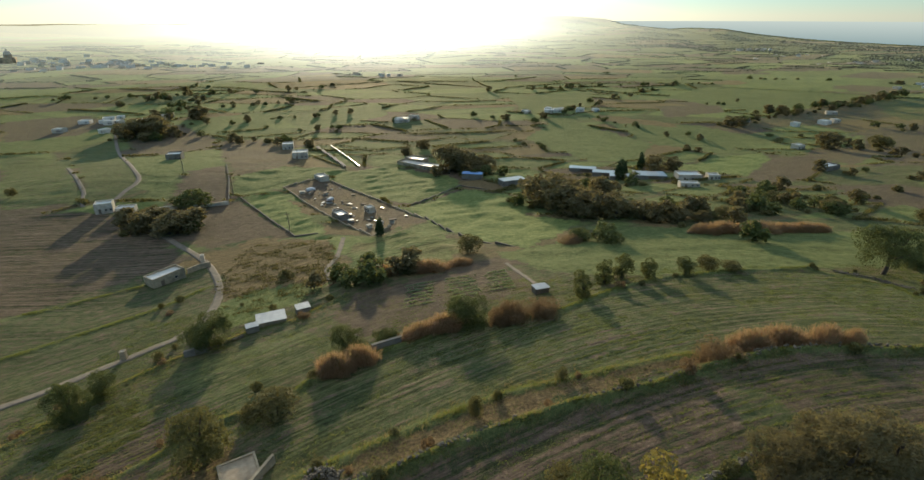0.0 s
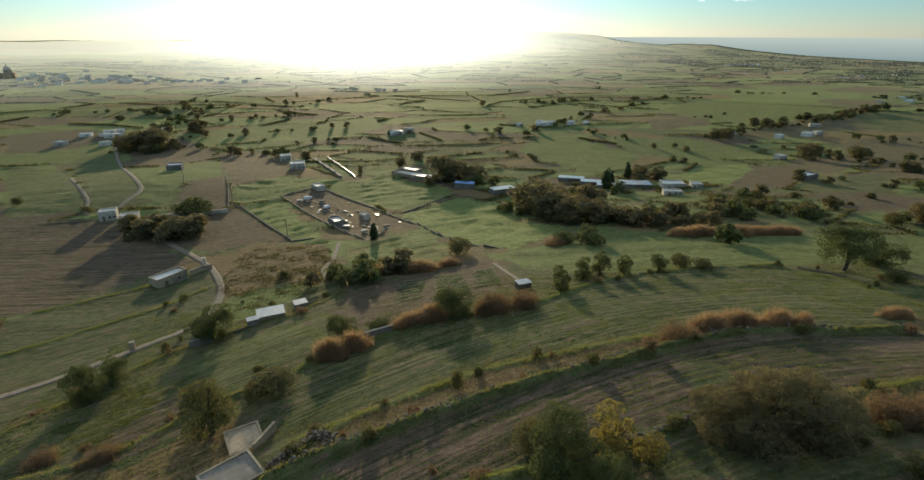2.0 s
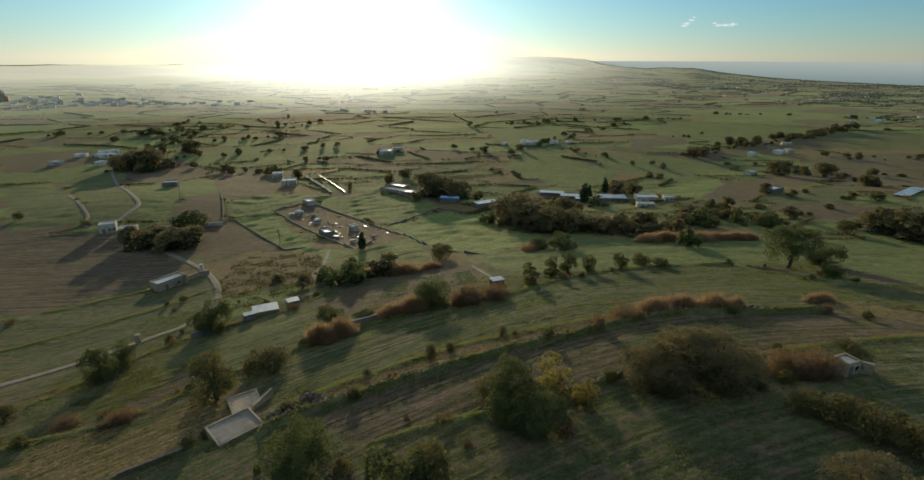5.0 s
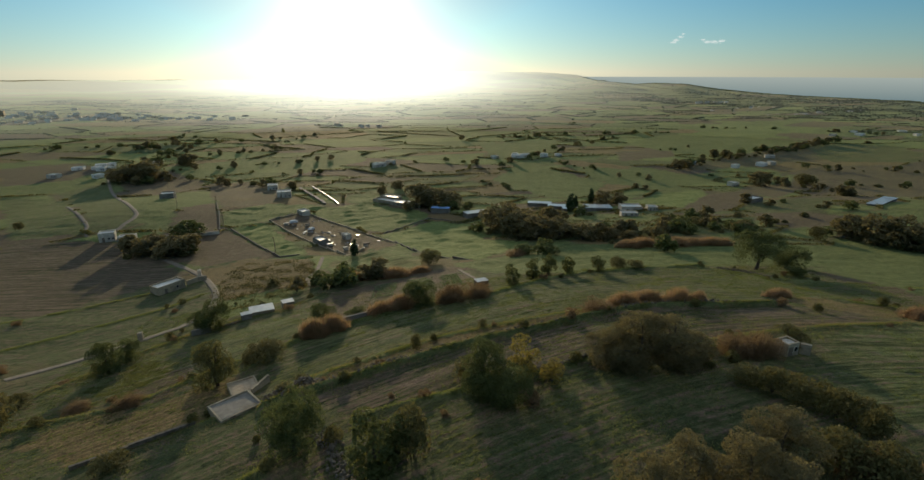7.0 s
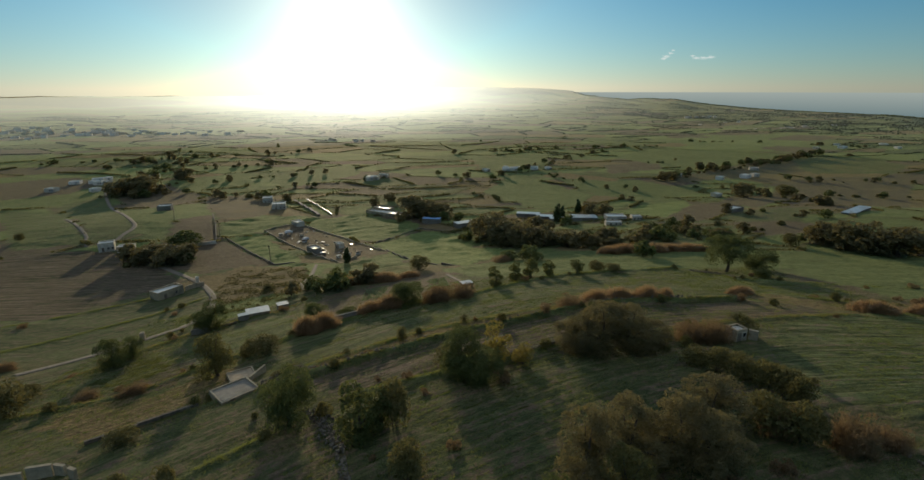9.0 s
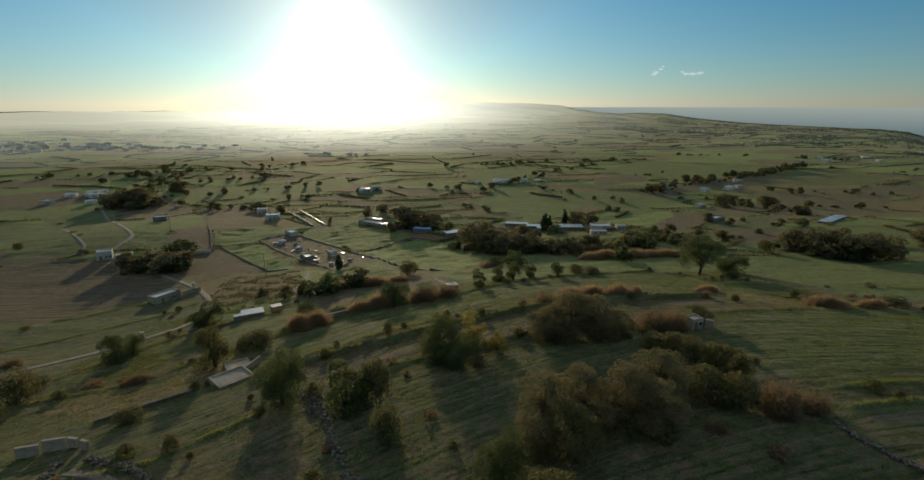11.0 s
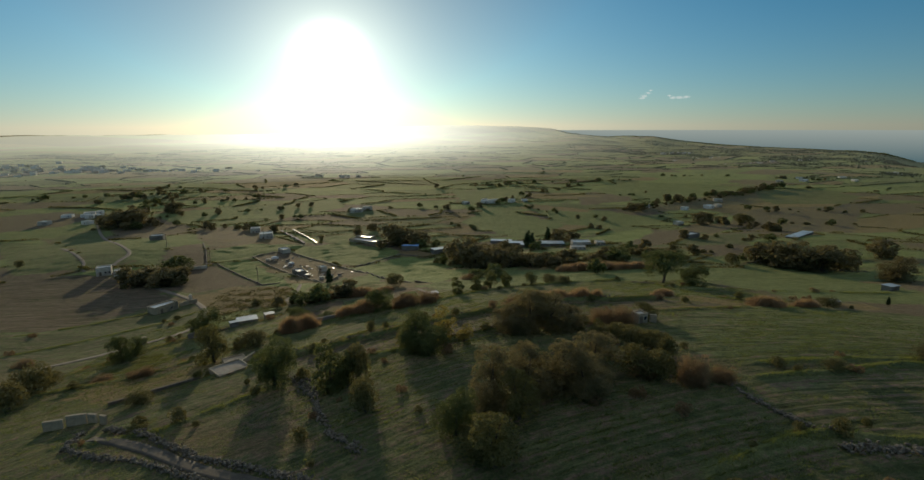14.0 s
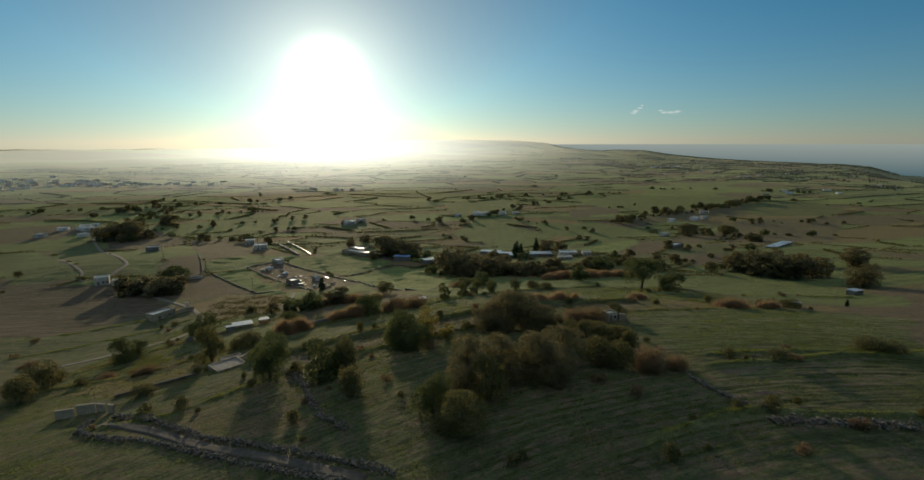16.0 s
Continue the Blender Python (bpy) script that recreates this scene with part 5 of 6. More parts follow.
def flat_house(name, x, y, rot, w, d, h, label, category="building", wall=None, roof=None, door="front", windows=2, parapet=0.4, group="", sink=0.4, floor_z=None):
    """A flat-roofed block with parapet, roof slab, door and windows on its long sides."""
    z = min(gz(x + dx, y + dy) for dx in (-w / 3, w / 3) for dy in (-d / 3, d / 3)) if floor_z is None else floor_z
    root = thing(name, x, y, z, rot, label, category, group)
    t = 0.3
    hh = h + sink
    walls = [(0, -d / 2 + t / 2, h / 2 - sink / 2, w, t, hh), (0, d / 2 - t / 2, h / 2 - sink / 2, w, t, hh),
             (-w / 2 + t / 2, 0, h / 2 - sink / 2, t, d - 2 * t, hh), (w / 2 - t / 2, 0, h / 2 - sink / 2, t, d - 2 * t, hh)]
    for bx in walls:
        part("wall", box_bm([bx], 0.03), wall or M_STONE, root)
    # the roof falls a little toward the valley, for drainage
    bm = box_bm([(0, 0, 0, w - 2 * t - 0.01, d - 2 * t - 0.01, 0.2)])
    down = Vector((math.sin(radians(rot)), math.cos(radians(rot)), 0)) * 0.05
    for v in bm.verts:
        v.co.z += h - parapet - 0.1 - v.co.dot(down)
    part("roof", bm, roof or M_ROOF, root)
    for sgn in (-1, 1):
        fy = sgn * (d / 2 + 0.012)
        if (door == "front" and sgn < 0) or door == "both":
            dr = part("door", box_bm([(-w * 0.22, fy, 1.0, 0.95, 0.05, 2.0)], 0.01), M_TIMBER, root)
            part("door_handle", box_bm([(-w * 0.22 + 0.35, fy + sgn * 0.05, 1.0, 0.05, 0.06, 0.16)], 0.01), M_SHEET, dr)
        for i in range(windows):
            wx = w * (0.12 + 0.26 * i) if windows > 1 else w * 0.2
            wn = part("window", box_bm([(wx, fy, 1.5, 0.95, 0.06, 0.95)], 0.01), M_PLASTER, root)
            part("pane", box_bm([(wx, fy + sgn * 0.034, 1.5, 0.75, 0.012, 0.75)]), M_GLASS, wn)
    return root


def shed(name, x, y, rot, w, d, h, label, roof, wall=None, group=""):
    """A low shed with a mono-pitch sheet roof of lapped strips and a big doorway."""
    z = gz(x, y)
    root = thing(name, x, y, z, rot, label, "shed", group)
    # every roof falls slightly toward the valley
    rise = -0.035 * d * (1 if math.cos(radians(rot)) > 0 else -1)
    side = min(h, h + rise)
    for bx in ((0, d / 2 - 0.12, h / 2 + rise / 2 - 0.2, w, 0.24, h + rise + 0.4), (-w / 2 + 0.12, 0, side / 2 - 0.2, 0.24, d - 0.48, side + 0.4), (w / 2 - 0.12, 0, side / 2 - 0.2, 0.24, d - 0.48, side + 0.4),
               (-w * 0.3, -d / 2 + 0.12, h / 2 - 0.2, w * 0.4, 0.24, h + 0.4), (w * 0.38, -d / 2 + 0.12, h / 2 - 0.2, w * 0.24, 0.24, h + 0.4)):
        part("wall", box_bm([bx], 0.02), wall or M_CONCRETE, root)
    n = max(3, int(w / 2.2))
    for i in range(n):
        cx = -w / 2 + w * (i + 0.5) / n
        v, f = [], []
        eave = min(0.35, d * 0.12)
        a, b = -d / 2 - eave, d / 2 + eave
        lift = 0.02 * (i % 2)
        x0, x1 = cx - w / n / 2 - 0.06, cx + w / n / 2 + 0.06
        for zz in (0.0, 0.06):
            v += [(x0, a, h + 0.02 + lift + zz), (x1, a, h + 0.02 + lift + zz), (x1, b, h + rise + 0.02 + lift + zz), (x0, b, h + rise + 0.02 + lift + zz)]
        f = [(3, 2, 1, 0), (4, 5, 6, 7), (0, 1, 5, 4), (1, 2, 6, 5), (2, 3, 7, 6), (3, 0, 4, 7)]
        obj("roof_sheet", v, f, roof, root)
    part("door", box_bm([(w * 0.08, -d / 2 + 0.16, h * 0.42, w * 0.34, 0.06, h * 0.84)], 0.01), M_TIMBER, root)
    return root


def block_wall(pts, h, t, label, material=None, group="yard walls"):
    """A masonry boundary wall along a plan line, built as straight panels with a coping."""
    ax, ay = pts[0]
    root = thing("boundary_wall", ax, ay, gz(ax, ay), 0, label, "wall", group)
    z0 = gz(ax, ay)
    for (px, py), (qx, qy) in zip(pts[:-1], pts[1:]):
        n = max(1, int(math.hypot(qx - px, qy - py) / 7))
        for i in range(n):
            x0, y0 = px + (qx - px) * i / n, py + (qy - py) * i / n
            x1, y1 = px + (qx - px) * (i + 1) / n, py + (qy - py) * (i + 1) / n
            ln, ang = math.hypot(x1 - x0, y1 - y0), math.atan2(y1 - y0, x1 - x0)
            cz = (gz(x0, y0) + gz(x1, y1)) / 2 - z0
            place = Matrix.Translation(((x0 + x1) / 2 - ax, (y0 + y1) / 2 - ay, cz)) @ Matrix.Rotation(ang, 4, "Z")
            bm = box_bm([(0, 0, h / 2 - 0.6, ln, t, h + 1.2)], 0.02)
            bmesh.ops.transform(bm, matrix=place, verts=bm.verts)
            part("panel", bm, material or M_STONE, root)
            bm = box_bm([(0, 0, h + 0.05, ln, t + 0.08, 0.10)], 0.02)
            bmesh.ops.transform(bm, matrix=place, verts=bm.verts)
            part("coping", bm, material or M_STONE, root)
    return root


# the field room by the lane, long axis along the field
flat_house("farm_store", -82.5, 137.5, 55, 9.5, 4.6, 3.3, "pale limestone field room with a parapet roof", windows=1)
block_wall([(-78.5, 142.5), (-76, 146), (-73.5, 147.5)], 1.6, 0.4, "rough limestone wall joined to the field room")
# roofless ruin with bright sheets
shed("ruined_room", -42, 102.5, 200, 6.4, 4.2, 2.0, "small ruined stone room with a pale sheet roof", M_ROOF, M_STONE)
shed("lean_to", -36.0, 107.5, 205, 3.2, 2.4, 1.9, "tiny lean-to of bright metal sheets", M_SHEET)
shed("lean_to", -44.8, 98.0, 205, 2.6, 1.8, 1.4, "low hut roofed with a white sheet", M_SHEET)
# big flat roof and store on the near terrace
flat_house("farm_store", -28.7, 40.0, 40, 6.6, 5.4, 2.0, "low farm store with a wide grey flat roof", roof=M_CONCRETE, parapet=0.12, windows=0)
flat_house("threshing_floor", -30.3, 49.2, 28, 4.8, 5.4, 1.1, "raised sandy threshing floor edged with low stone", "stone platform", roof=M_SAND, parapet=0.12, windows=0, door="")
block_wall([(-28.2, 46.6), (-26.4, 51.0)], 1.1, 0.35, "low broken wall beside the threshing floor", M_STONE)
block_wall([(-47, 28.5), (-41, 32), (-33.5, 36.5)], 0.45, 0.35, "low stone wall leading to the farm store", M_RUBBLE)
block_wall([(-16.5, 79.4), (-11, 82)], 1.8, 0.5, "short grey retaining wall on a field edge", M_CONCRETE)
block_wall([(-55.5, 88.6), (-51.4, 90.6)], 1.4, 0.5, "short grey retaining wall by the lane", M_CONCRETE)
block_wall([(-52.5, 19.5), (-49.6, 19.9)], 1.7, 0.4, "tall pale end wall of a stepped enclosure", M_STONE)
block_wall([(-49.4, 20.4), (-46.4, 20.8)], 1.9, 0.4, "pale stepped wall panel of an enclosure", M_STONE)
block_wall([(-46.2, 20.9), (-44.6, 20.4)], 1.6, 0.4, "short stepped pale wall of an enclosure", M_STONE)
block_wall([(-43.6, 19.6), (-42.4, 19.0)], 1.5, 0.4, "narrow pale gate wall beside a track", M_STONE)
flat_house("field_hut", 60.4, 34.8, 15, 2.6, 2.4, 2.6, "small square pale field hut by red scrub", wall=M_STONE, windows=1, parapet=0.3)
block_wall([(62.6, 34.5), (63.8, 33.6)], 1.8, 0.5, "broken pale wall end beside the field hut", M_STONE)
shed("pump_shed", 127, 53, 170, 2.8, 1.8, 1.2, "low dark shed with pale sheets among scrub", M_SHEET, M_TIMBER)
shed("pump_shed", 19.8, 101.2, 15, 3.4, 2.2, 1.6, "tiny dark shed with a light sheet roof", M_SHEET, M_TIMBER)
flat_house("roadside_shrine", -77.6, 151.8, 20, 1.2, 1.2, 2.6, "small white plastered wayside pillar", "shrine", wall=M_PLASTER, windows=0, door="", parapet=0.1)
flat_house("roadside_shrine", -69.2, 91.6, 10, 1.1, 1.1, 2.2, "small pale stone pillar beside the lane", "shrine", windows=0, door="", parapet=0.1)
# house at the lane's end
flat_house("farmhouse", -138, 207, 20, 6.4, 5.4, 4.2, "two-storey cream farmhouse with glinting roof", wall=M_PLASTER)
flat_house("farmhouse", -128.5, 205, 15, 7, 4.6, 2.8, "low cream annexe with a bright flat roof", wall=M_PLASTER)
# cubes on the track beyond the yard
flat_house("farmhouse", -99, 349, 10, 7, 7, 4.2, "white two-storey farmhouse with a flat roof", wall=M_PLASTER)
flat_house("farmhouse", -84, 318, 10, 9, 8, 4.4, "white cubic farmhouse with a flat bright roof", wall=M_PLASTER)
flat_house("farm_store", -152, 303, 10, 8, 7, 4, "grey block store among dark fields", wall=M_CONCRETE)
# walled yard
block_wall([(-76, 245), (-59, 219), (-42, 193), (-26, 171), (-20, 181)], 0.5, 0.3, "long limestone wall round the farmyard", M_STONE)
block_wall([(-7, 193), (-29, 227), (-62, 269), (-76, 245)], 0.5, 0.3, "rear limestone wall of the farmyard", M_STONE)
flat_house("farm_store", -41, 196.5, -57, 7, 4.6, 3.0, "tall yard store with a glinting roof", wall=M_CONCRETE)
flat_house("farm_store", -61, 263, -55, 7, 5, 3, "small white block at the yard gate", wall=M_PLASTER)
flat_house("farm_store", -30.5, 206.5, -55, 4, 3, 2.8, "little white store inside the yard", wall=M_PLASTER)
# long livestock sheds and neighbours
flat_house("livestock_barn", -8, 297, -38, 34, 8, 2.9, "long limestone barn with broad white roofs", "barn", windows=3)
flat_house("livestock_barn", -12, 309, -38, 13, 7, 3.6, "taller barn block with a white roof", "barn", windows=2)
shed("machine_shed", 19, 272, 165, 11, 5, 3, "open shed covered by a blue tarpaulin", M_BLUE)
shed("machine_shed", 38.5, 257, 198, 13, 6, 3, "long low shed with a pale sheet roof", M_SHEET)
for _i, (_x, _y, _w, _d, _h, _r) in enumerate([(84, 283, 15, 6, 2.2, -18), (93, 270, 14, 6, 2.2, -18), (98, 258, 13, 7, 2.2, -18)]):
    shed("greenhouse_shed", _x, _y, _r, _w, _d, _h, "long farm shed with a blue-grey sheet roof", M_SHEET, group="farm sheds")
shed("machine_shed", 113, 258, -10, 16, 10, 2.6, "wide farm hall with a grey pitched roof", M_SHEET)
flat_house("farmhouse", 131, 252, -8, 12, 8, 3.6, "pale farmhouse with terraces beside dark trees", wall=M_PLASTER, windows=2)
flat_house("farm_store", 143, 249, -8, 6, 5, 3, "small pale block beside the farmhouse", wall=M_PLASTER)
flat_house("farm_store", 121, 231, -10, 9, 5, 2.6, "low white wall-block below the farm", wall=M_PLASTER)
for _i in range(5):
    shed("greenhouse_tunnel", -70 + _i * 5.6, 353 - _i * 13.2, 112, 12.0, 0.45, 0.8, "low glinting greenhouse row on bare ground", M_SHEET, group="greenhouse rows")
    shed("greenhouse_tunnel", -78 + _i * 5.6, 346 - _i * 12.0, -68, 11.5, 1.5, 1.0, "low dull greenhouse row on bare ground", M_CONCRETE, group="greenhouse rows")
block_wall([(-15, 216), (-2, 236), (11, 256), (24, 247)], 0.35, 0.4, "low field wall dividing two meadows", M_RUBBLE, "field walls")
block_wall([(-7, 195), (1, 175), (9, 157), (23, 146)], 0.3, 0.4, "low field wall below the meadow", M_RUBBLE, "field walls")
block_wall([(-90, 226), (-72, 200), (-54, 174), (-46, 176)], 0.4, 0.35, "weathered stone wall along the bright meadow", M_RUBBLE, "field walls")
block_wall([(-94, 222), (-105, 255), (-117, 286)], 0.5, 0.4, "field wall beside a bare dark field", M_RUBBLE, "field walls")
block_wall([(-120, 206), (-100, 212), (-92, 216)], 1.4, 0.4, "pale garden wall behind scrub", M_PLASTER, "field walls")
flat_house("farm_store", 193, 165, 25, 3.6, 3, 2.4, "little pale store in front of a grove", wall=M_PLASTER, windows=1)
shed("canopy", 178, 82, 10, 4.5, 3, 1.8, "low pale canopy shed beside dark trees", M_SHEET)
shed("canopy", 272, 229, 30, 30, 6, 1.2, "long low pale-roofed plant tunnel", M_SHEET)
flat_house("farmhouse", 247, 330, 10, 6, 6, 3.5, "small cream field house on the slope", wall=M_PLASTER)
flat_house("farmhouse", 215, 262, 20, 12, 7, 3.5, "low blue-grey farm building beside ploughed land", wall=M_CONCRETE)


# ---- far hamlets ----
def hamlet(seed, n, cx, cy, sx, sy, label, tall=5.0, windows=2):
    rng = random.Random(seed)
    for i in range(n):
        x, y = cx + rng.gauss(0, sx), cy + rng.gauss(0, sy)
        flat_house("town_house", x, y, rng.uniform(-30, 30), rng.uniform(5, 10) * (1 if windows else 1.3), rng.uniform(5, 8), rng.choice((2.8, 3.4, tall * 0.9, tall)) + (0 if windows else 2.4), label, "house", wall=rng.choice((M_LIME, M_LIME, M_PLASTER)), group="houses", door="", windows=min(windows, rng.choice((1, 2))), sink=2.0)


hamlet(1, 9, -275, 470, 28, 9, "cream flat-roofed house in a roadside hamlet", 4)
hamlet(2, 6, -330, 430, 30, 8, "low pale house beside a country lane", 3.6)
hamlet(3, 16, 865, 985, 60, 14, "pale house in a hamlet below the hills", 4)
hamlet(4, 8, 820, 1150, 60, 20, "white house at the foot of the ridge", 4)
hamlet(5, 62, -560, 1010, 95, 45, "pale flat-roofed house of a distant town", 4.2, 0)
hamlet(6, 34, -740, 1100, 90, 45, "cream house of a distant town", 4.6, 0)
hamlet(13, 9, 865, 1390, 32, 14, "white house below the wooded ridge", 4.5, 0)
hamlet(14, 4, 835, 690, 22, 12, "pale house on the eastern rise", 5)
hamlet(7, 7, 130, 495, 20, 6, "small white farm building on the plain", 3.6)
hamlet(8, 4, -25, 455, 22, 6, "small pale farm building among fields", 3.6)
hamlet(9, 6, -85, 840, 26, 8, "glinting greenhouse block on the plain", 3.4)
hamlet(10, 5, 640, 640, 60, 30, "lone pale house on the eastern slope", 4)
hamlet(11, 5, 1080, 900, 50, 30, "house on the crest of the eastern ridge", 4)
hamlet(12, 5, 330, 430, 40, 20, "small field house among terraces", 3.4)


# ---- yard clutter ----
def parked_van(x, y, rot, label):
    root = thing("van", x, y, gz(x, y), rot, label, "van", "parked vans")
    bm = box_bm([(0, 0, 0.95, 4.2, 1.7, 0.9)], 0.12)
    part("body", bm, M_PAINT, root)
    part("cab", box_bm([(-0.3, 0, 1.65, 2.9, 1.55, 0.55)], 0.15), M_PAINT, root)
    part("windscreen", box_bm([(1.16, 0, 1.62, 0.04, 1.25, 0.36)]), M_GLASS, root)
    for wx in (-1.35, 1.35):
        for wy in (-0.8, 0.8):
            bm = bmesh.new()
            bmesh.ops.create_cone(bm, cap_ends=True, segments=14, radius1=0.34, radius2=0.34, depth=0.22)
            bmesh.ops.transform(bm, matrix=pose(wx, wy, 0.34, 90), verts=bm.verts)
            wh = part("wheel", bm, M_TYRE, root)
            bm = bmesh.new()
            bmesh.ops.create_cone(bm, cap_ends=True, segments=10, radius1=0.19, radius2=0.17, depth=0.24)
            bmesh.ops.transform(bm, matrix=pose(wx, wy, 0.34, 90), verts=bm.verts)
            part("rim", bm, M_SHEET, wh)
    return root


for _x, _y, _r in [(-62, 240, 30), (-50, 224, 70)]:
    parked_van(_x, _y, _r, "old pale van parked in the walled yard")


def crate_stack(x, y, rot):
    root = thing("crate_stack", x, y, gz(x, y), rot, "stack of pale sheets and crates in the yard", "crates", "yard clutter")
    rng = random.Random(int(x * 7 + y))
    z = 0.0
    for i in range(4):
        w, d, h = rng.uniform(1.4, 3.0), rng.uniform(1.0, 1.8), rng.uniform(0.25, 0.5)
        part("crate", box_bm([(rng.uniform(-0.2, 0.2), rng.uniform(-0.2, 0.2), z + h / 2, w, d, h)], 0.02), rng.choice((M_SHEET, M_PLASTER, M_TIMBER)), root)
        z += h
    return root


def sheet_pile(x, y, rot, seed):
    rng = random.Random(seed)
    root = thing("sheet_pile", x, y, gz(x, y), rot, "low pile of pale boards and sheets in the yard", "pile", "yard clutter")
    w, d = rng.uniform(0.8, 2.4), rng.uniform(0.4, 1.0)
    for i in range(3):
        bm = box_bm([(0, 0, 0, w * rng.uniform(0.7, 1), d, 0.12)], 0.02)
        bmesh.ops.transform(bm, matrix=pose(rng.uniform(-0.3, 0.3), 0, 0.1 + i * 0.16, rng.uniform(-4, 4), 0, rng.uniform(-15, 15)), verts=bm.verts)
        part("board", bm, rng.choice((M_SHEET, M_CONCRETE, M_TIMBER, M_STONE)), root)


_rng = random.Random(66)
for _i in range(34):
    _u, _v = _rng.random(), _rng.uniform(-0.42, 0.42)
    sheet_pile(-64 + 46 * _u + _v * 17, 253 - 68 * _u + _v * 21, _rng.uniform(0, 180), _i)
for _x, _y, _r in [(-65, 236, 10), (-54, 235, 40), (-50, 221, 0), (-45, 207, 30), (-38, 198, 15), (-24, 186, 60), (-20, 190, 20), (-36, 190, 5), (-28, 182, 45)]:
    crate_stack(_x, _y, _r)


def utility_pole(x, y, h):
    root = thing("utility_pole", x, y, gz(x, y), 0, "grey wooden utility pole beside a field wall", "pole", "utility poles")
    v, f = [], []
    branch(v, f, (0, 0, -0.5), (0, 0, h), 0.16, 0.11, 8)
    obj("post", v, f, M_TIMBER, root, smooth=True)
    part("crossarm", box_bm([(0, 0, h - 0.6, 1.6, 0.12, 0.12)], 0.01), M_TIMBER, root)
    return root


for _x, _y, _h in [(-95, 230, 9), (-130, 262, 9), (-57, 178, 8), (-83, 305, 9)]:
    utility_pole(_x, _y, _h)


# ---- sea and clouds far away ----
# pure emission, its colour blended from bottom to top
def far_glow_material(name, low, high, z0, z1, power):
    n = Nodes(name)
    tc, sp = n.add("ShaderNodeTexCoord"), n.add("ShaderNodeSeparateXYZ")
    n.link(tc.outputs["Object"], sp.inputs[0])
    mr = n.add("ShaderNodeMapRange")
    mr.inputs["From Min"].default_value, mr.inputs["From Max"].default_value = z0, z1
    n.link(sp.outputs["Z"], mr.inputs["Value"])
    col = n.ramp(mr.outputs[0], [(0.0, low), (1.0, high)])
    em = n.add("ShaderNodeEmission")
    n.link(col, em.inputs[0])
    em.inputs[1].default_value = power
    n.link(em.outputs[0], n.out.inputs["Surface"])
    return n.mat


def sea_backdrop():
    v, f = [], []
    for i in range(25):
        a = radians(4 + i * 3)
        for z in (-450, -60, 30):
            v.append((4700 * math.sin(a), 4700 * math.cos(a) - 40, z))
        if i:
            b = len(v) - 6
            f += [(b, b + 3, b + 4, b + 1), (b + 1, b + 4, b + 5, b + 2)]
    # the sea band glows by itself, haze painted paler toward its top
    ob = obj("sea_backdrop", v, f, far_glow_material("sea_haze_glow", (0.065, 0.115, 0.130), (0.25, 0.285, 0.265), -190, 34, 1.0))
    tagged(ob, "glowing blue sea band with haze painted toward the horizon", "sea", kind="structure")


sea_backdrop()


def far_country():
    """The plain and hills beyond the fields, their evening haze painted as emission."""
    az = np.radians(np.linspace(-60, 64, 260))
    rr = np.concatenate([np.linspace(800, 2600, 100), np.linspace(2640, 4600, 60)])
    ga, gr = np.meshgrid(az, rr)
    gr = gr * (1 + 0.12 * smooth(-ga / 0.2) * smooth((gr - 2600) / 1500))
    x, y = gr * np.sin(ga), gr * np.cos(ga) - 40
    z = ground_z(x, y) + 0.3 + 2.2 * smooth((gr - 800) / 300)
    ny, nx = x.shape
    idx = np.arange(nx * ny).reshape(ny, nx)
    f = np.stack([idx[:-1, :-1], idx[:-1, 1:], idx[1:, 1:], idx[1:, :-1]], -1).reshape(-1, 4).tolist()
    ob = obj("backdrop", np.stack([x, y, z], -1).reshape(-1, 3), f, M_HAZE_GLOW, smooth=True)
    which, gap = field_of(x.reshape(-1), y.reshape(-1))
    at = ob.data.color_attributes.new("cover", "FLOAT_COLOR", "POINT")
    cover = SEED_COVER[which].copy()
    rough = (smooth((ga - 0.24) / 0.1) * smooth((gr - 1350) / 400)).reshape(-1)
    cover[:, 1] *= 1 - 0.9 * rough
    at.data.foreach_set("color", cover.reshape(-1).astype(np.float32))
    tagged(ob, "far plain and low hills with haze painted as glow", "distance", kind="structure")


far_country()


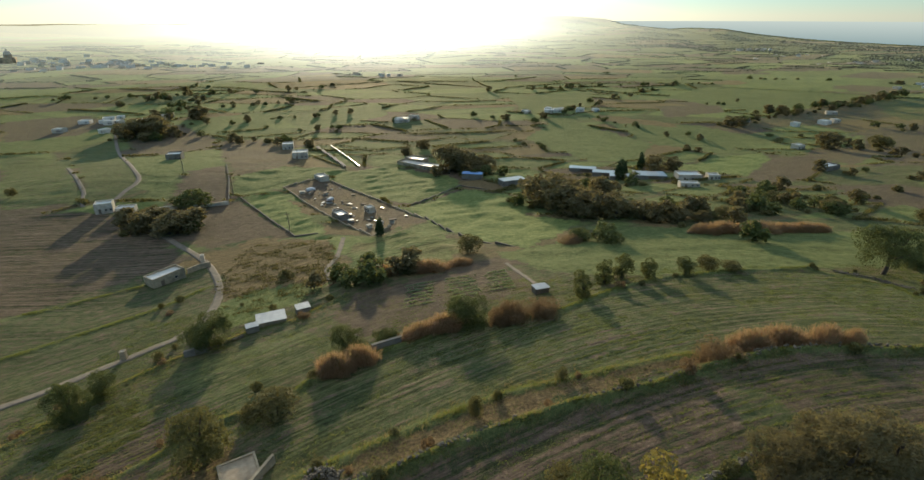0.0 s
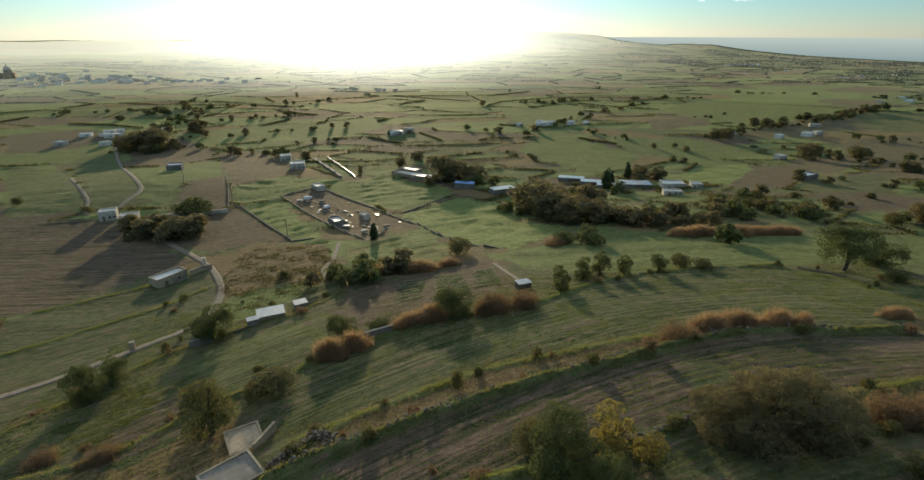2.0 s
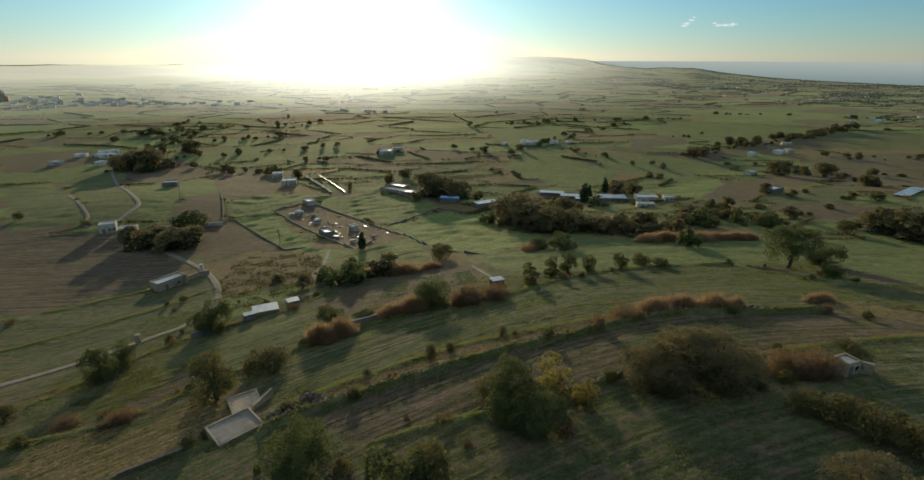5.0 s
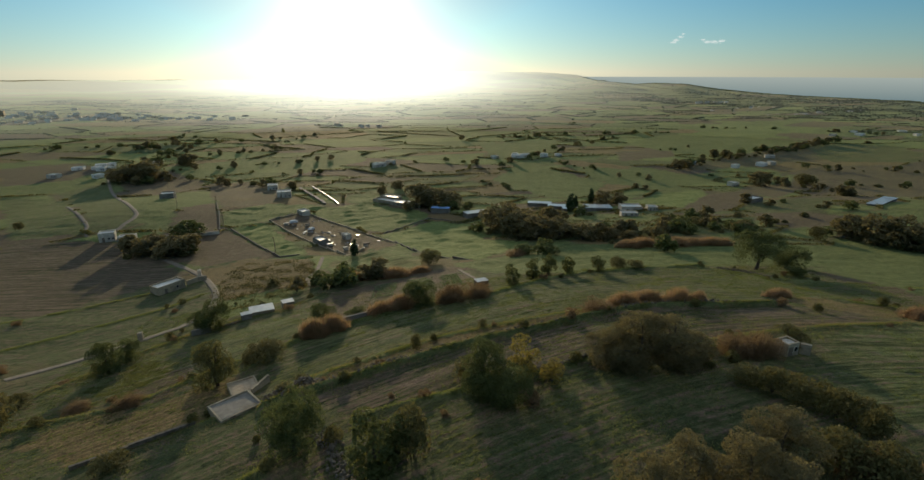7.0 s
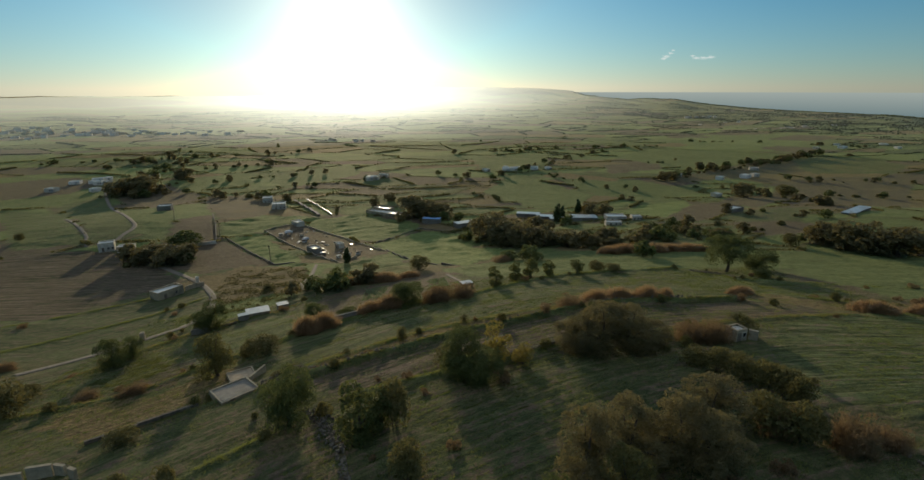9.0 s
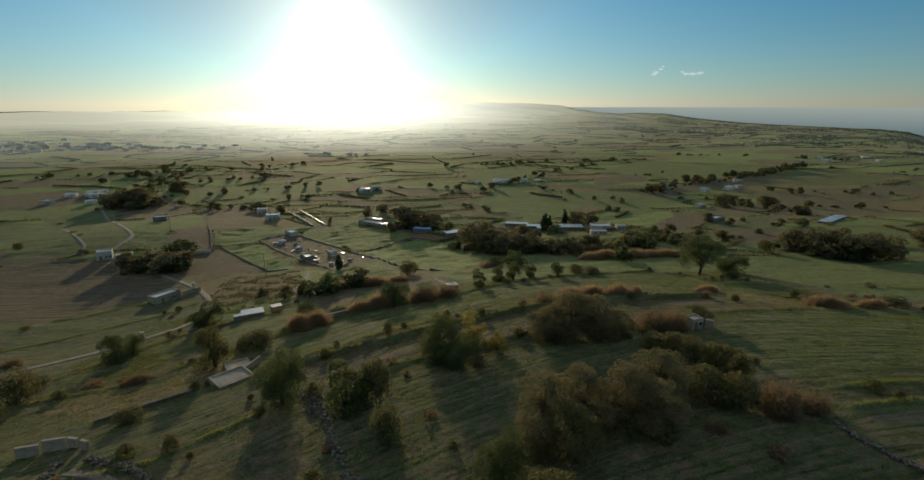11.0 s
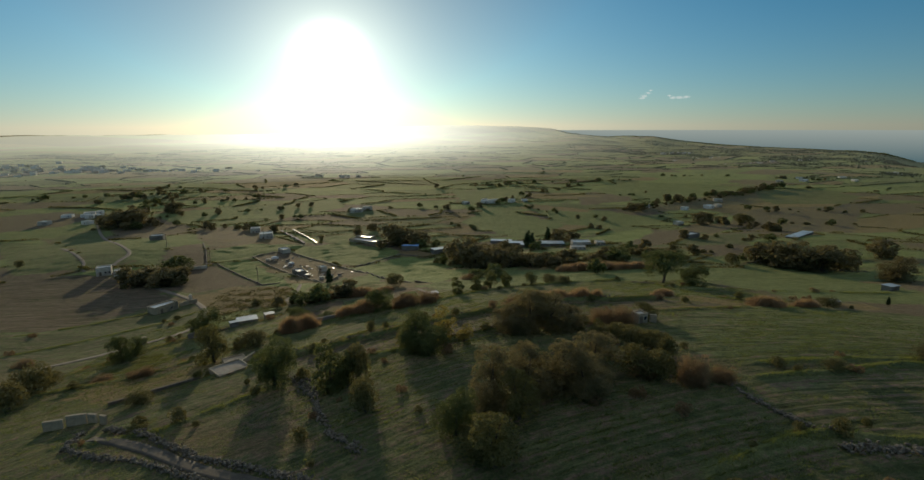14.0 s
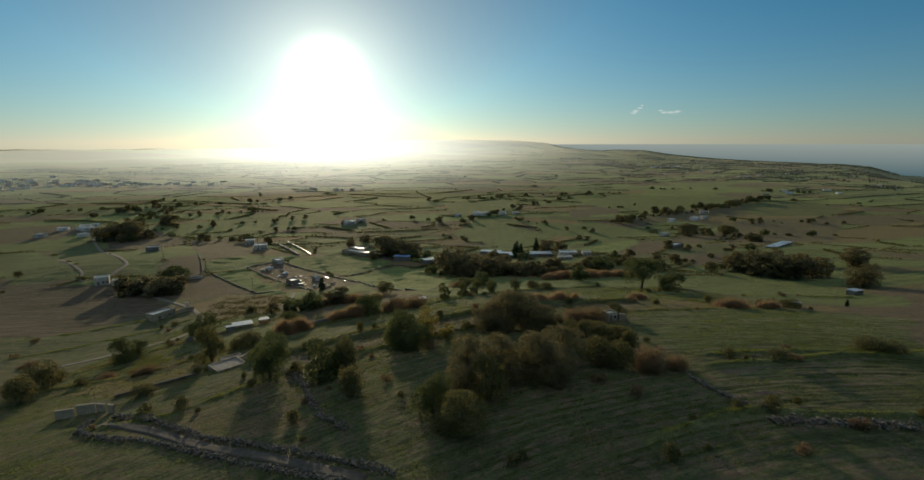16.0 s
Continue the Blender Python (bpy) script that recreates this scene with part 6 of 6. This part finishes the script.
def far_woods():
    """Trees along the crest of the eastern ridge."""
    rng = np.random.RandomState(61)
    p = []
    for az in np.radians(np.linspace(9, 50, 900)):
        r = np.linspace(900, 3600, 160)
        x, y = r * math.sin(az), r * math.cos(az) - 40
        k = np.argmax((ground_z(x, y) - 45) / r)
        if 0 < k < 158:
            p.append((x[k], y[k]))
    p = np.repeat(np.array(p), 9, axis=0)
    p = p + rng.normal(size=p.shape) * 3.0
    crest = len(p)
    # thickets on the slopes below the crest
    q = np.column_stack([rng.uniform(14, 50, 170), rng.uniform(0.62, 0.99, 170)])
    q = np.repeat(q, 60, axis=0) + rng.normal(size=(170 * 60, 2)) * np.array([0.55, 0.008])
    d = q[:, 1] * np.interp(q[:, 0], [14, 20, 27, 38, 50], [3600, 3100, 2500, 2100, 1700])
    a = np.radians(q[:, 0])
    p = np.concatenate([p, np.column_stack([d * np.sin(a), d * np.cos(a) - 40])])
    m = len(p)
    c = np.column_stack([p, ground_z(p[:, 0], p[:, 1]) + 2.6 + (1.0 + 2.2 * np.abs(np.sin(p[:, 0] * 0.021) * np.sin(p[:, 0] * 0.0057 + 1))) * rng.rand(m)])
    t = rng.normal(size=(m, 3))
    t /= np.linalg.norm(t, axis=1)[:, None]
    s = np.cross(t, rng.normal(size=(m, 3)))
    s /= np.linalg.norm(s, axis=1)[:, None]
    k = (1.0 + 1.4 * rng.rand(m))[:, None]
    leaf = np.stack([c - t * k, c - s * k * 0.7, c + t * k, c + s * k * 0.7], 1)
    # leaves on the slopes emit the same haze as the far ground
    tagged(quads("slope_thickets", leaf[crest:], M_HAZE_GLOW), "far ridge thickets paled by a painted haze glow", "woods", kind="stuff")
    ob = quads("far_woods", leaf[:crest], M_ROW)
    tagged(ob, "dark trees along the crest of the far ridge", "woods", kind="stuff")


far_woods()


def church(x, y):
    root = thing("church", x, y, gz(x, y), 25, "large domed limestone church in a distant town", "church")
    part("nave", box_bm([(0, 0, 6, 30, 18, 14)], 0.2), M_STONE, root)
    part("transept", box_bm([(4, 0, 5.5, 12, 30, 13)], 0.2), M_STONE, root)
    for sy in (-7.5, 7.5):
        tw = part("bell_tower", box_bm([(-15.5, sy, 9, 5, 5, 20)], 0.2), M_STONE, root)
        part("belfry_cap", box_bm([(-15.5, sy, 19.8, 3.4, 3.4, 1.6)], 0.5), M_STONE, tw)
    bm = bmesh.new()
    bmesh.ops.create_cone(bm, cap_ends=True, segments=24, radius1=7, radius2=6.6, depth=6)
    bmesh.ops.translate(bm, vec=(4, 0, 15), verts=bm.verts)
    part("drum", bm, M_STONE, root)
    bm = bmesh.new()
    bmesh.ops.create_uvsphere(bm, u_segments=24, v_segments=14, radius=6.4)
    bmesh.ops.scale(bm, vec=(1, 1, 1.15), verts=bm.verts)
    bmesh.ops.translate(bm, vec=(4, 0, 18), verts=bm.verts)
    dome = part("dome", bm, M_PLASTER, root)
    part("lantern", box_bm([(4, 0, 26.5, 1.6, 1.6, 3.4)], 0.3), M_STONE, dome)


church(-804, 1093)


def cloud_wisp(pts, label):
    """A thin torn cloud far beyond the hills."""
    rng = np.random.RandomState(len(pts))
    cam_xy = (0, -40)
    v = []
    for az, el, size in pts:
        a, e = radians(az), radians(el)
        c = np.array([4550 * math.sin(a) * math.cos(e) + cam_xy[0], 4550 * math.cos(a) * math.cos(e) + cam_xy[1], 65 + 4550 * math.sin(e)])
        v.append((c, size))
    tri = []
    for c, size in v:
        n = 220
        p = c + rng.normal(size=(n, 3)) * np.array([size * 1.6, size, size * 0.5])
        tri.append(stones(rng, p, size * 0.2 * (0.3 + rng.rand(n))))
    # the cloud's sunlit brightness is painted as emission
    ob = quads("cloud", np.concatenate(tri), far_glow_material("cloud_glow", (0.40, 0.47, 0.46), (0.46, 0.53, 0.51), 0, 400, 1.0))
    return tagged(ob, label, "cloud", kind="structure")


cloud_wisp([(27.0, 2.75, 7), (27.25, 2.95, 8), (27.6, 3.25, 6), (27.8, 3.5, 4)], "small curled white cloud in a clear sky")
cloud_wisp([(29.6, 2.95, 5), (30.0, 2.75, 8), (30.6, 2.75, 9), (31.2, 2.8, 8)], "thin flat white cloud in a clear sky")
